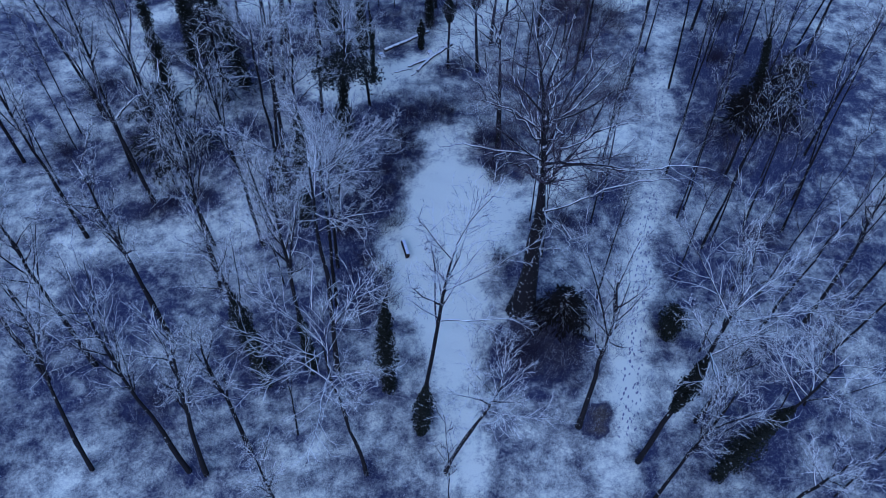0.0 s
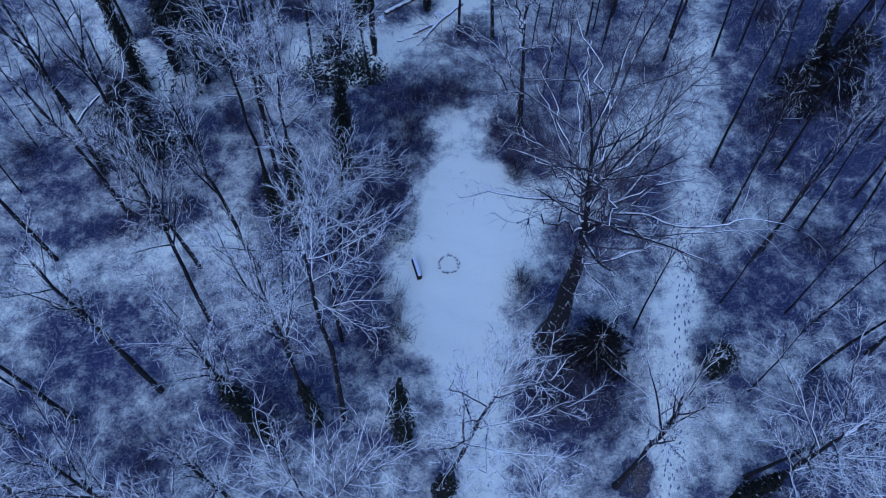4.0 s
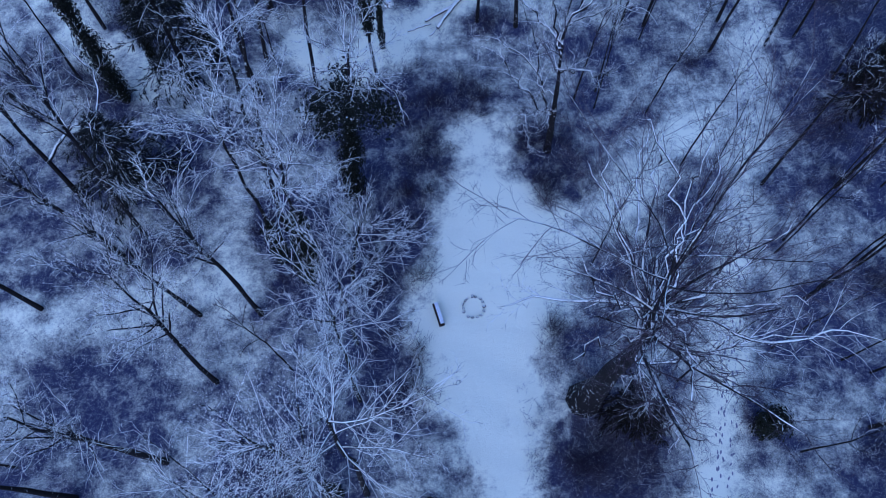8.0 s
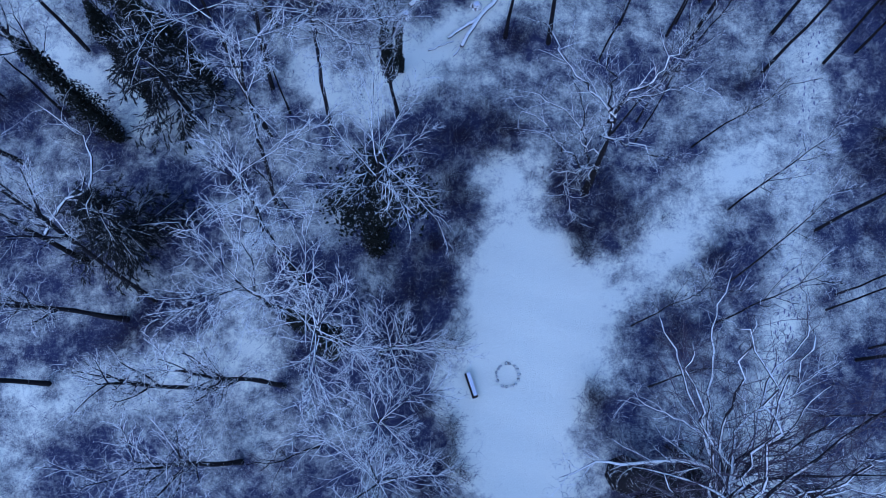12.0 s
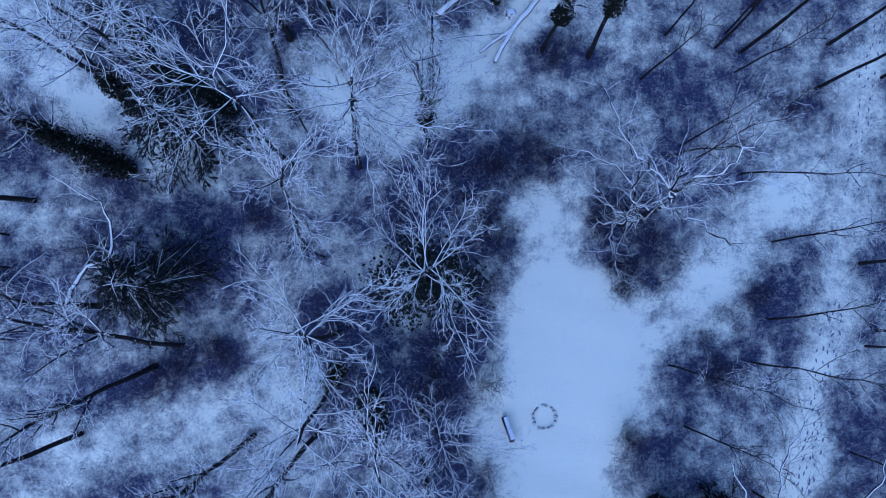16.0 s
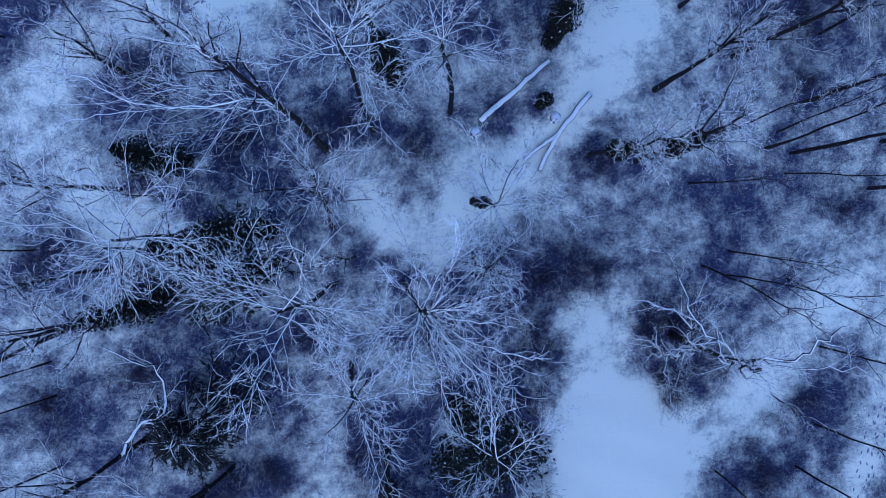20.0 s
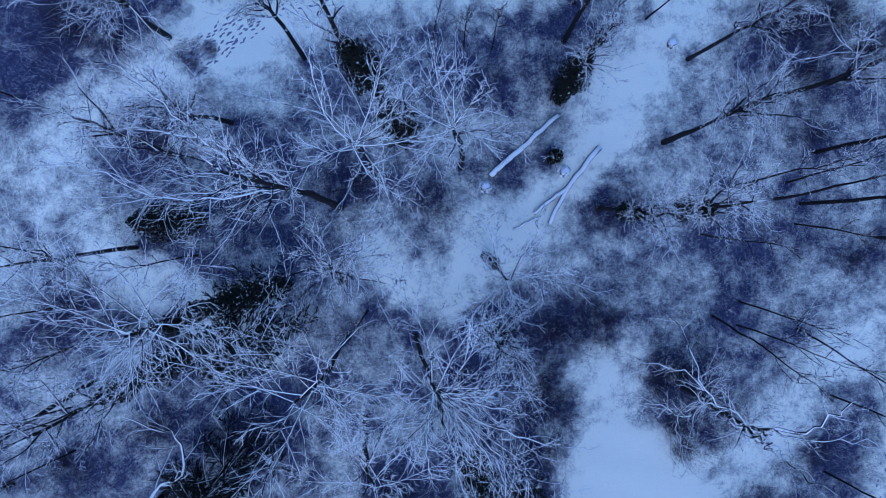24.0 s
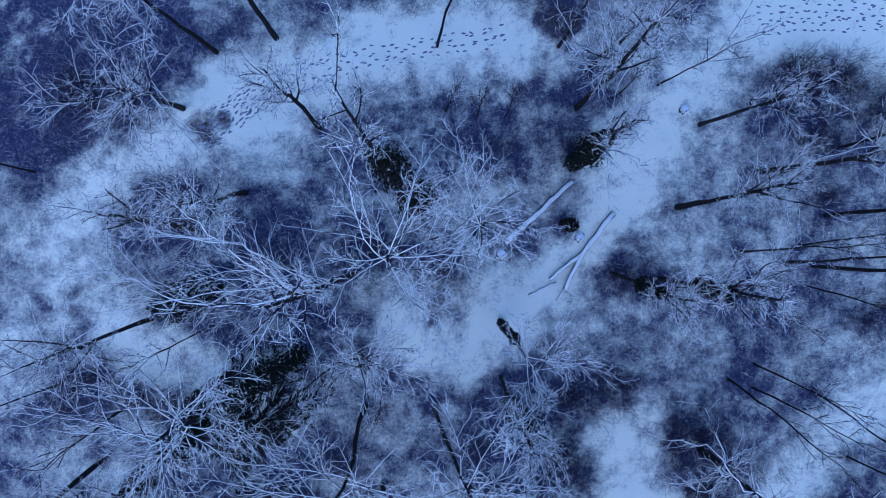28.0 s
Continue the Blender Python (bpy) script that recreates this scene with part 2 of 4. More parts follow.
def ivy_sleeve(trunk_pts, z0, z1, width, count, parent):
    """Ivy round a trunk: a lumpy core and many small leaves."""
    s = np.linspace(z0, z1, 9)[None]
    c, _ = along(trunk_pts, s)
    bulge = width * (0.5 + 0.95 * rng.random((1, 9))) * np.sin(np.pi * (0.16 + 0.83 * np.linspace(0, 1, 9))) ** 0.6
    core = tubes(np.concatenate([c, c[:, -1:] + [0, 0, 0.3]], 1), np.concatenate([bulge * 0.42, bulge[:, -1:] * 0.4], 1), 11)
    t = rng.random((1, count))
    o, _ = along(trunk_pts, z0 + (z1 - z0) * t)
    w = np.interp(t[0], np.linspace(0, 1, 9), bulge[0]) * (0.4 + 1.15 * rng.random(count) ** 1.8)
    az = rng.random(count) * 2 * np.pi
    out = np.stack([np.cos(az), np.sin(az), np.zeros(count)], 1)
    mid = o[0] + out * w[:, None]
    leaf = leaves(mid, out + rng.normal(0, 0.45, (count, 3)) + [0, 0, 0.35], 0.07 + 0.07 * rng.random(count))
    mesh_object("ivy", *joined([core, leaf]), IVY, parent, "dark glossy ivy", False)["kind"] = "stuff"


def ivy_mass(root, places, size, count):
    """Ivy that has spread along a tree's limbs: clumps of small leaves round the given places."""
    c = np.array(places)[rng.integers(0, len(places), count)] - np.array(root.location)
    mid = c + rng.normal(0, 1, (count, 3)) * [size, size, size * 0.45]
    leaf = leaves(mid, rng.normal(0, 0.5, (count, 3)) + [0, 0, 0.9], 0.07 + 0.08 * rng.random(count))
    mesh_object("ivy", *leaf, IVY_TOP, root, "snow-flecked ivy leaves", False)["kind"] = "stuff"


def fleck(root, places, size, count):
    """Withered leaves that still hang in a crown, each with its own cap of snow."""
    c = np.array(places)[rng.integers(0, len(places), count)] - np.array(root.location)
    mid = c + rng.normal(0, 1, (count, 3)) * [size, size, size * 0.6]
    leaf = leaves(mid, rng.normal(0, 0.4, (count, 3)) + [0, 0, 1.0], 0.018 + 0.03 * rng.random(count))
    mesh_object("withered_leaves", *leaf, WITHERED, root, "withered leaves capped with snow", False)["kind"] = "stuff"


def leaves(mid, normal, size):
    """Small folded leaves: two triangles each, bent along the midrib."""
    normal = normal / (np.linalg.norm(normal, axis=1, keepdims=True) + 1e-9)
    side = np.cross(normal, rng.normal(0, 1, normal.shape))
    side /= np.linalg.norm(side, axis=1, keepdims=True) + 1e-9
    tip = np.cross(normal, side)
    z = size[:, None]
    verts = np.stack([mid - tip * z, mid + side * z * 0.7 + normal * z * 0.25, mid + tip * z, mid - side * z * 0.7 + normal * z * 0.25], 1).reshape(-1, 3)
    b = (np.arange(len(mid)) * 4)[:, None]
    return verts, np.concatenate([b + [0, 1, 2], b + [0, 2, 3]]), NO4


def stem(x, y, h, lx, ly, girth, wobble=0.012, k=11):
    """A trunk's polyline from just under the ground, leaning by lx, ly at its top."""
    f = np.linspace(0, 1, k)
    p = np.zeros((1, k, 3))
    bend = f ** 1.15
    drift = np.cumsum(rng.normal(0, wobble * h, (k, 2)), axis=0) * (f * (1 - 0.4 * f))[:, None] * 0.45
    p[0, :, 0], p[0, :, 1], p[0, :, 2] = x + lx * bend + drift[:, 0], y + ly * bend + drift[:, 1], -0.15 + (h + 0.15) * f
    r = girth * (1 - 0.9 * f ** 0.9) * (1 + 0.08 * np.exp(-f * h / 0.5)) * (1 + 0.09 * rng.normal(0, 1, k))
    return p, r[None]


def crowned(root, p, r, kind, reach, h):
    """Limbs, each with its twigs, on the trunk p."""
    girth, limbs, lo, hi, _, spread, lift, n2, n3, n4 = KINDS[kind]
    lp, lr = sprout(p, r, limbs, lo, hi, spread, reach / h, 0.1 if kind == "star" else 0.35, 9, lift, 0.035, 0.55, 0.018)
    if kind == "bare":
        fp, fr = sprout(p, r, 3, 0.48, 0.68, 0.38, 0.36, 0.2, 9, 0.3, 0.02, 0.62, 0.02)
        lp, lr, limbs = np.concatenate([lp, fp]), np.concatenate([lr, fr]), limbs + 3
    sp, sr = sprout(lp, lr, n2, 0.14, 1.0, 0.62, 0.5, 0.55, 6, lift * 0.4, 0.06, 0.55, 0.0138, True)
    tp, trd = sprout(sp, sr, n3, 0.15, 1.0, 0.62, 0.45, 0.45, 3, lift * 0.3, 0.08, 0.65, 0.0094, True)
    np_, nr = sprout(tp, trd, n4, 0.2, 1.0, 0.65, 0.6, 0.3, 2, 0.08, 0.03, 0.8, 0.0066)
    dark = kind == "oak" or (kind in ("tall", "thin", "sapling") and rng.random() < 0.3)
    if dark:
        sr, trd, nr = sr * 0.8, trd * 0.7, nr * 0.7
    for i in range(limbs):
        limb = mesh_object("limb", *tubes(lp[i:i + 1], lr[i:i + 1], 5), LIMB_DARK if dark else LIMB, root)
        a, b, c = n2, n2 * n3, n2 * n3 * n4
        branchwork([tubes(sp[i * a:(i + 1) * a], sr[i * a:(i + 1) * a]), tubes(tp[i * b:(i + 1) * b], trd[i * b:(i + 1) * b]), tubes(np_[i * c:(i + 1) * c], nr[i * c:(i + 1) * c])],
                   (TWIG_DARK, TWIG_DARK) if dark else (TWIG, TWIG) if kind in ("star", "vase") else (TWIG, TWIG_FINE), limb)


def evergreen(root, x, y, h, reach, droop, needles=NEEDLE):
    """A dark evergreen: trunk, boughs with sprays of needles."""
    p, r = stem(0, 0, h, 0, 0, 0.02 * h + 0.05)
    mesh_object("trunk", *tubes(p, r, 7), BARK, root)
    n = int(22 + 5 * reach)
    for i in range(n):
        f = 0.12 + 0.86 * i / n
        ln = reach * (1 - f) ** 0.55 * (0.5 + 0.65 * rng.random()) + 0.25
        az = i * 2.4 + rng.normal(0, 0.6)
        g = np.linspace(0, 1, 6)
        bough = np.zeros((1, 6, 3))
        bough[0, :, 0], bough[0, :, 1] = np.cos(az) * ln * g, np.sin(az) * ln * g
        bough[0, :, 2] = f * h + ln * (0.28 * g - droop * g ** 2) + rng.normal(0, 0.03, 6)
        br = (0.06 * (1 - 0.8 * g))[None]
        sub, sr = sprout(bough, br, 12, 0.12, 1.0, 0.7, 0.42, 0.5, 4, -0.05, 0.04, 0.6, 0.014, True)
        m = 9
        o, t = along(sub, 0.1 + 0.9 * (np.arange(m) + rng.random((len(sub), m))) / m)
        o, t = o.reshape(-1, 3), t.reshape(-1, 3)
        spray = sprays(o, t + rng.normal(0, 0.35, t.shape) + [0, 0, -0.25], 0.28 + 0.28 * rng.random(len(o)))
        limb = mesh_object("bough", *tubes(bough, br, 4), LIMB_DARK if needles is NEEDLE_DARK else LIMB, root)
        mesh_object("foliage", *joined([tubes(sub, sr), spray]), needles, limb, "", False)["kind"] = "stuff"


def sprays(mid, way, size):
    """Needle sprays: slim three-sided blades."""
    way = way / (np.linalg.norm(way, axis=1, keepdims=True) + 1e-9)
    pts = np.stack([mid, mid + way * size[:, None]], 1)
    return tubes(np.stack([mid, mid + way * size[:, None] * 0.45, pts[:, 1]], 1), np.stack([size * 0.02, size * 0.095, size * 0], 1), 3)


SLEEVES = {"ivy": [(0.01, 0.66, 0.60, 6000)], "ivyhigh": [(0.38, 0.68, 0.46, 2800)], "ivylow": [(0.0, 0.36, 0.46, 3000)], "ivythin": [(0.0, 0.52, 0.26, 2600)], "ivyband": [(0.01, 0.33, 0.85, 4200), (0.49, 0.67, 0.62, 2800)]}
NAMES = {"yew": "evergreen_tree", "yewdark": "evergreen_bush", "conifer": "evergreen_tree", "yewsmall": "evergreen_tree", "ivypost": "ivy_trunk", "ivybush": "ivy_trunk"}


TRUNKS = {}


def plant(x, y, h, lx, ly, reach, kind, stout=1.0):
    """One tree, rooted at x, y, its top leaning by lx, ly. stout: how thick for its kind. kind: its habit, and after a colon where ivy grows on it."""
    habit, _, sleeve = kind.partition(":")
    root = new(NAMES.get(habit, "tree"))
    root.location = (x, y, 0)
    look_of = "ivy" if sleeve else {"ivybush": "ivypost", "yewsmall": "conifer"}.get(habit, habit)
    tagged(root, *LABELS[look_of], group="woodland trees")
    if habit in ("yew", "conifer", "yewsmall", "yewdark"):
        evergreen(root, x, y, h, reach, 0.35 if habit == "conifer" else 0.55, NEEDLE_DARK if habit == "yewdark" else NEEDLE)
        return root
    shape = "bare" if habit in ("ivypost", "ivybush") else habit
    girth = KINDS[shape][0] * (0.55 + 0.45 * h / 20) * (0.85 + 0.3 * rng.random()) * stout
    p, r = stem(0, 0, h, lx, ly, girth, 0.020)
    if shape in ("star", "vase", "bare"):
        r = r * np.interp(np.linspace(0, 1, r.shape[1]), [0, 0.4, 0.8, 1], [0.95, 1.05, 1.45, 1.6] if shape != "bare" else [1, 1.05, 1.3, 1.4])
    if habit == "oak":
        p[0, :, 0] = np.interp(p[0, :, 2], [0, 8, 14, 19, 23, 26, 30], [0, 0.25, 0.2, -0.3, -0.8, -1.4, -2.2]) + rng.normal(0, 0.08, p.shape[1])
        p[0, :, 1] = rng.normal(0, 0.08, p.shape[1])
        r = r * np.interp(np.linspace(0, 1, r.shape[1]), [0, 0.35, 0.55, 1], [1.35, 1.15, 0.62, 0.34])
    mesh_object("trunk", *tubes(p, r, 8), BARK, root)
    TRUNKS[root.name] = p[0]
    if habit in ("ivypost", "ivybush"):
        crowned(root, p, r, "snag", reach * 1.3, h)
        ivy_sleeve(p, 0.0, 1.0, 0.85 if habit == "ivybush" else 0.5 if h > 6 else 0.28, 4000, root)
    else:
        crowned(root, p, r, shape, reach * (1.2 if shape in ("oak", "sapling", "thin") else 0.95), h)
    for z0, z1, wide, count in SLEEVES.get(sleeve, ()):
        ivy_sleeve(p, z0, z1, wide, count, root)
    return root


# ---------------------------------------------------------------- the ground
# stretches of open snow: x, y and half width
LANES = [
    ([(1.9, 48.0, 4.2), (1.3, 44.4, 4.5), (0.1, 40.6, 4.0), (-0.3, 38.2, 3.2), (0.7, 35.2, 2.0), (1.1, 32.4, 1.3)], 0.85),
    ([(1.3, 57.2, 2.2), (1.4, 53.0, 3.5), (1.9, 48.5, 4.2)], 0.35),
    ([(2.0, 33.6, 1.4), (2.2, 26.4, 1.0), (2.8, 21.1, 1.2)], 0.48),
    ([(4.5, 47.6, 2.4), (8.6, 48.9, 1.8), (12.6, 51.8, 1.4)], 0.44),
    ([(12.6, 51.8, 1.5), (16.0, 55.3, 1.5), (20.2, 60.0, 1.7)], 0.30),
    ([(28.3, 78.9, 1.1), (25.5, 65.7, 1.2), (21.4, 50.9, 1.1), (19.8, 45.0, 0.9)], 0.26),
    ([(19.8, 45.0, 0.9), (19.2, 42.7, 0.9), (17.0, 33.9, 1.1), (15.4, 26.4, 0.9), (13.9, 20.8, 1.0)], 0.50),
    ([(-35.6, 71.3, 1.8), (-32.7, 68.2, 1.5), (-28.7, 65.5, 1.5), (-26.7, 63.3, 1.4)], 0.42),
    ([(-22.7, 61.0, 0.8), (-19.1, 54.5, 0.7), (-18.1, 50.1, 1.0), (-18.4, 45.1, 1.3), (-19.5, 42.0, 1.1)], 0.20),
    ([(-24.6, 44.6, 2.2), (-28.1, 43.7, 1.4), (-33.6, 43.2, 1.2)], 0.28),
    ([(-41.6, 68.6, 2.4), (-39.2, 72.4, 2.6), (-36.8, 77.0, 2.4), (-33.2, 81.1, 1.6), (-27.9, 82.6, 1.4)], 0.24),
    ([(-27.9, 82.6, 1.7), (-24.1, 84.5, 2.2), (-20.8, 86.0, 2.0), (-16.7, 87.0, 1.4), (-11.8, 87.8, 1.8), (-6.5, 87.6, 1.8), (-2.1, 86.8, 1.5)], 0.62),
    ([(13.5, 86.7, 1.8), (23.0, 86.1, 2.6)], 0.66),
    ([(9.2, 84.2, 1.8), (6.8, 80.8, 2.2), (4.5, 77.7, 2.1), (1.7, 74.3, 1.3)], 0.38),
    ([(3.9, 78.4, 2.0), (2.5, 75.3, 1.5), (-0.2, 72.4, 1.0), (-3.2, 69.6, 1.4), (-6.6, 67.8, 1.9), (-9.1, 66.0, 1.8), (-12.8, 65.5, 1.0), (-14.6, 68.0, 0.9)], 0.58),
]
LITTER = [(13.2, 26.3, 0.9, 0.8), (13.0, 25.0, 0.8, 0.7), (-26.9, 82.9, 1.1, 0.6), (-25.6, 83.3, 0.9, 0.5), (-1.2, 88.1, 1.6, 0.4), (8.6, 33.6, 2.4, 0.42), (10.0, 32.2, 2.2, 0.34), (7.2, 31.6, 1.8, 0.30)]


def lane_distance(x, y):
    """How far x, y lies outside the open snow (0 at its edge, negative inside, in half widths) and how clean the snow is."""
    best, pure = np.full(np.shape(x), 9.0), np.zeros(np.shape(x))
    for lane, clean in LANES:
        for k in range(max(1, len(lane) - 1)):
            (ax, ay, aw), (bx, by, bw) = lane[k], lane[min(k + 1, len(lane) - 1)]
            dx, dy = bx - ax, by - ay
            s = np.clip(((x - ax) * dx + (y - ay) * dy) / (dx * dx + dy * dy + 1e-9), 0, 1)
            w = aw + (bw - aw) * s
            here = (np.hypot(x - ax - s * dx, y - ay - s * dy) - w) / np.minimum(w, 2.0)
            pure = np.maximum(pure, clean * np.clip(1.2 - 0.6 * here, 0, 1))
            best = np.minimum(best, here)
    return best, np.clip(pure, 0, 1)


def relief(x, y):
    return 0.10 * np.sin(x * 0.31 + 1.3 * np.sin(y * 0.17)) * np.sin(y * 0.27 + 0.7) + 0.05 * np.sin(x * 1.1 + y * 0.6) * np.sin(y * 1.3 - x * 0.4)


def build_ground():
    far = np.array([120, 240, 500, 1000, 2500.0])
    gx = np.concatenate([-far[::-1], np.arange(-60, 60.01, 0.48), far])
    gy = np.concatenate([45 - far[::-1], np.arange(-4, 118.01, 0.48), 77 + far])
    X, Y = np.meshgrid(gx, gy)
    Z = relief(X, Y) * (np.abs(X) < 70) * (np.abs(Y - 58) < 70)
    d, pure = lane_distance(X, Y)
    ragged = np.array([noise.noise((a * 0.45, b * 0.45, 1.0)) + 0.6 * noise.noise((a * 1.4, b * 1.4, 5.0)) for a, b in zip(X.ravel(), Y.ravel())]).reshape(X.shape)
    d = d + 0.9 * ragged
    fleck = np.array([noise.noise((a * 0.9, b * 0.9, 21.0)) + 0.7 * noise.noise((a * 2.3, b * 2.3, 33.0)) for a, b in zip(X.ravel(), Y.ravel())])
    nx, ny = len(gx), len(gy)
    i = (np.arange(ny - 1)[:, None] * nx + np.arange(nx - 1)).ravel()
    ob = mesh_object("ground", np.stack([X, Y, Z], -1).reshape(-1, 3), NO3, np.stack([i, i + 1, i + 1 + nx, i + nx], 1), GROUND)
    cover = (pure * np.clip(0.68 - 0.48 * d, 0, 1)).ravel()
    cover = cover * (1 + 0.4 * fleck)
    # snow cover lowered, so the floor is darker, round every entry of SPOTS
    thinned = np.zeros(cover.shape)
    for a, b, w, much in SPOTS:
        thinned = thinned + much * np.exp(-((np.hypot(X - a, Y - b) / w) ** 2) * 1.2).ravel()
    cover = cover - np.minimum(thinned, 0.35) * (1 + 0.8 * fleck) * (1 - 0.8 * np.clip(cover, 0, 1))
    litter = np.zeros(cover.shape)
    for a, b, w, much in LITTER:
        litter = np.maximum(litter, much * np.clip(1.3 - np.hypot(X - a, Y - b).ravel() / w + 0.8 * fleck, 0, 1))
    for key, values in (("snow_cover", cover), ("leaf_litter", litter)):
        at = ob.data.attributes.new(key, "FLOAT", "POINT")
        at.data.foreach_set("value", values.astype(np.float32))
    return tagged(ob, "snow-dusted forest floor with open snow paths and a clearing", "ground", kind="structure")


SPOTS = []


def dark_floor(x, y, w):
    """A darker stretch of floor: snow cover lowered, undergrowth made denser."""
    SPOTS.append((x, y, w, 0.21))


dark_floor(-38.5, 90.6, 4.0)
dark_floor(-34.1, 91.1, 4.0)
dark_floor(-27.3, 88.9, 3.0)
dark_floor(-38.3, 85.1, 3.0)
dark_floor(-33.6, 85.1, 3.0)
dark_floor(-46.6, 73.6, 6.0)
dark_floor(-39.0, 69.7, 5.0)
dark_floor(-31.6, 75.9, 4.0)
dark_floor(-23.3, 73.9, 4.0)
dark_floor(-9.6, 65.3, 3.0)
dark_floor(-37.9, 90.5, 4.0)
dark_floor(-31.2, 89.9, 3.5)
dark_floor(-36.7, 86.8, 3.0)
dark_floor(-29.4, 88.2, 2.5)
dark_floor(-0.8, 84.1, 4.0)
dark_floor(-6.9, 85.1, 3.5)
dark_floor(-9.3, 80.4, 3.5)
dark_floor(-23.1, 71.6, 3.5)
dark_floor(-20.2, 68.9, 3.0)
dark_floor(12.0, 65.7, 3.0)
dark_floor(-9.4, 59.9, 3.5)
dark_floor(-12.3, 49.0, 3.0)
dark_floor(-8.3, 47.2, 3.0)
dark_floor(-20.2, 54.2, 2.0)
dark_floor(-31.2, 45.8, 3.0)
dark_floor(-7.2, 61.5, 3.0)
dark_floor(-23.4, 58.7, 3.0)
dark_floor(-13.2, 43.1, 3.0)
dark_floor(-25.5, 40.8, 3.0)
dark_floor(-14.7, 36.5, 3.0)
dark_floor(-26.9, 54.2, 4.0)
dark_floor(-5.2, 40.4, 3.0)
dark_floor(-17.2, 31.2, 3.0)
dark_floor(8.9, 29.9, 3.0)
dark_floor(-29.9, 28.6, 5.0)
dark_floor(40.3, 61.4, 6.0)
dark_floor(35.0, 53.3, 5.0)
dark_floor(34.5, 74.7, 5.0)
dark_floor(37.2, 42.9, 5.0)
dark_floor(32.0, 34.0, 5.0)
dark_floor(-10.0, 33.8, 3.0)
dark_floor(40.0, 75.0, 8.0)
dark_floor(45.0, 66.0, 8.0)
dark_floor(36.0, 56.0, 6.0)
dark_floor(24.0, 24.0, 4.0)
dark_floor(28.0, 27.0, 5.0)
dark_floor(-28.0, 36.0, 4.0)
dark_floor(-31.0, 39.0, 3.0)
dark_floor(24.0, 40.0, 4.0)
dark_floor(-7.3, 55.2, 2.5)
dark_floor(-12.8, 44.6, 2.5)
dark_floor(-7.1, 39.9, 3.0)
dark_floor(-14.6, 50.8, 2.5)
dark_floor(17.5, 45.5, 3.0)
dark_floor(18.0, 50.5, 3.0)


# ---------------------------------------------------------------- undergrowth
def stems(cx, cy, height, per, lean, fine):
    """Upright bare shoots with twigs for shrubs at cx, cy."""
    n = len(cx)
    k = 2
    f = np.linspace(0, 1, k)
    az = rng.random((n, per)) * 2 * np.pi
    tilt = lean * (0.3 + 0.9 * rng.random((n, per)))
    ln = height[:, None] * (0.55 + 0.6 * rng.random((n, per)))
    d = np.stack([np.cos(az) * np.sin(tilt), np.sin(az) * np.sin(tilt), np.cos(tilt)], -1)
    o = np.stack([cx[:, None] + rng.normal(0, 0.18, (n, per)), cy[:, None] + rng.normal(0, 0.18, (n, per)), np.full((n, per), -0.1)], -1)
    p = o[:, :, None] + d[:, :, None] * (ln[..., None] * f)[..., None] + rng.normal(0, 0.05, (n, per, k, 3)) * f[:, None]
    p = p.reshape(n * per, k, 3)
    r = np.broadcast_to(0.012 * (1 - 0.5 * f), (n * per, k))
    tp, trd = sprout(p, r, fine, 0.2, 1.0, 0.75, 0.5, 0.4, 2, 0.1, 0.06, 0.7, 0.0075)
    return joined([tubes(p, r), tubes(tp, trd)])


def undergrowth():
    """Bare brush over the forest floor, thin on the open snow."""
    n = 9000
    x, y = rng.uniform(-46, 42, n), rng.uniform(14, 100, n)
    d, pure = lane_distance(x, y)
    density = np.array([noise.noise((a * 0.13, b * 0.13, 3.0)) + 0.5 * noise.noise((a * 0.4, b * 0.4, 8.0)) for a, b in zip(x, y)])
    for a, b, w, much in SPOTS:
        density = density + 0.3 * np.exp(-((np.hypot(x - a, y - b) / w) ** 2))
    keep = (d > 0.25 - 0.5 * (pure < 0.7)) & (density > -0.25 + 0.35 * rng.random(n) - 0.1)
    x, y = x[keep], y[keep]
    for a in range(-50, 50, 25):
        for b in range(12, 104, 23):
            k = (x >= a) & (x < a + 25) & (y >= b) & (y < b + 23)
            if k.any():
                ob = mesh_object("undergrowth", *stems(x[k], y[k], 0.6 + 1.3 * rng.random(k.sum()) ** 2, 5, 0.62, 4), BRUSH)
                tagged(ob, "bare purplish undergrowth dusted with snow", "undergrowth", kind="stuff")




def thicket(x, y, w, h=2.0):
    """A dense dark bush of bare shoots."""
    n = int(6 + 4 * w * w)
    a, q = rng.random(n) * 2 * np.pi, w * np.minimum(np.abs(rng.normal(0, 0.8, n)), 1.7)
    px, py = np.cos(a) * q, np.sin(a) * q
    pick = lane_distance(px + x, py + y)[0] > 0.1
    a, q, px, py = a[pick], q[pick], px[pick], py[pick]
    # darker floor below the bush: less snow cover
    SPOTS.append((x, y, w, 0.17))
    if not len(a):
        return
    root = tagged(new("bush"), "dense dark leafless bush on the snowy floor", "bush", group="bushes")
    root.location = (x, y, 0)
    sector = (a * 4 / (2 * np.pi)).astype(int)
    for k in range(4):
        pick = sector == k
        if pick.any():
            mesh_object("clump", *stems(px[pick], py[pick], h * (1.15 - 0.45 * q[pick] / w), 6, 0.65, 5), THICKET, root)["kind"] = "stuff"


thicket(-4.8, 52.9, 2.6)
thicket(-3.6, 57.6, 2.4)
thicket(-2.5, 61.4, 2.2)
thicket(5.8, 53.7, 2.4)
thicket(12.4, 45.9, 2.4)
thicket(8.5, 31.3, 3.6)
thicket(-6.4, 36.0, 2.0)
thicket(34.4, 64.0, 3.0)
thicket(-20.1, 58.2, 2.6)
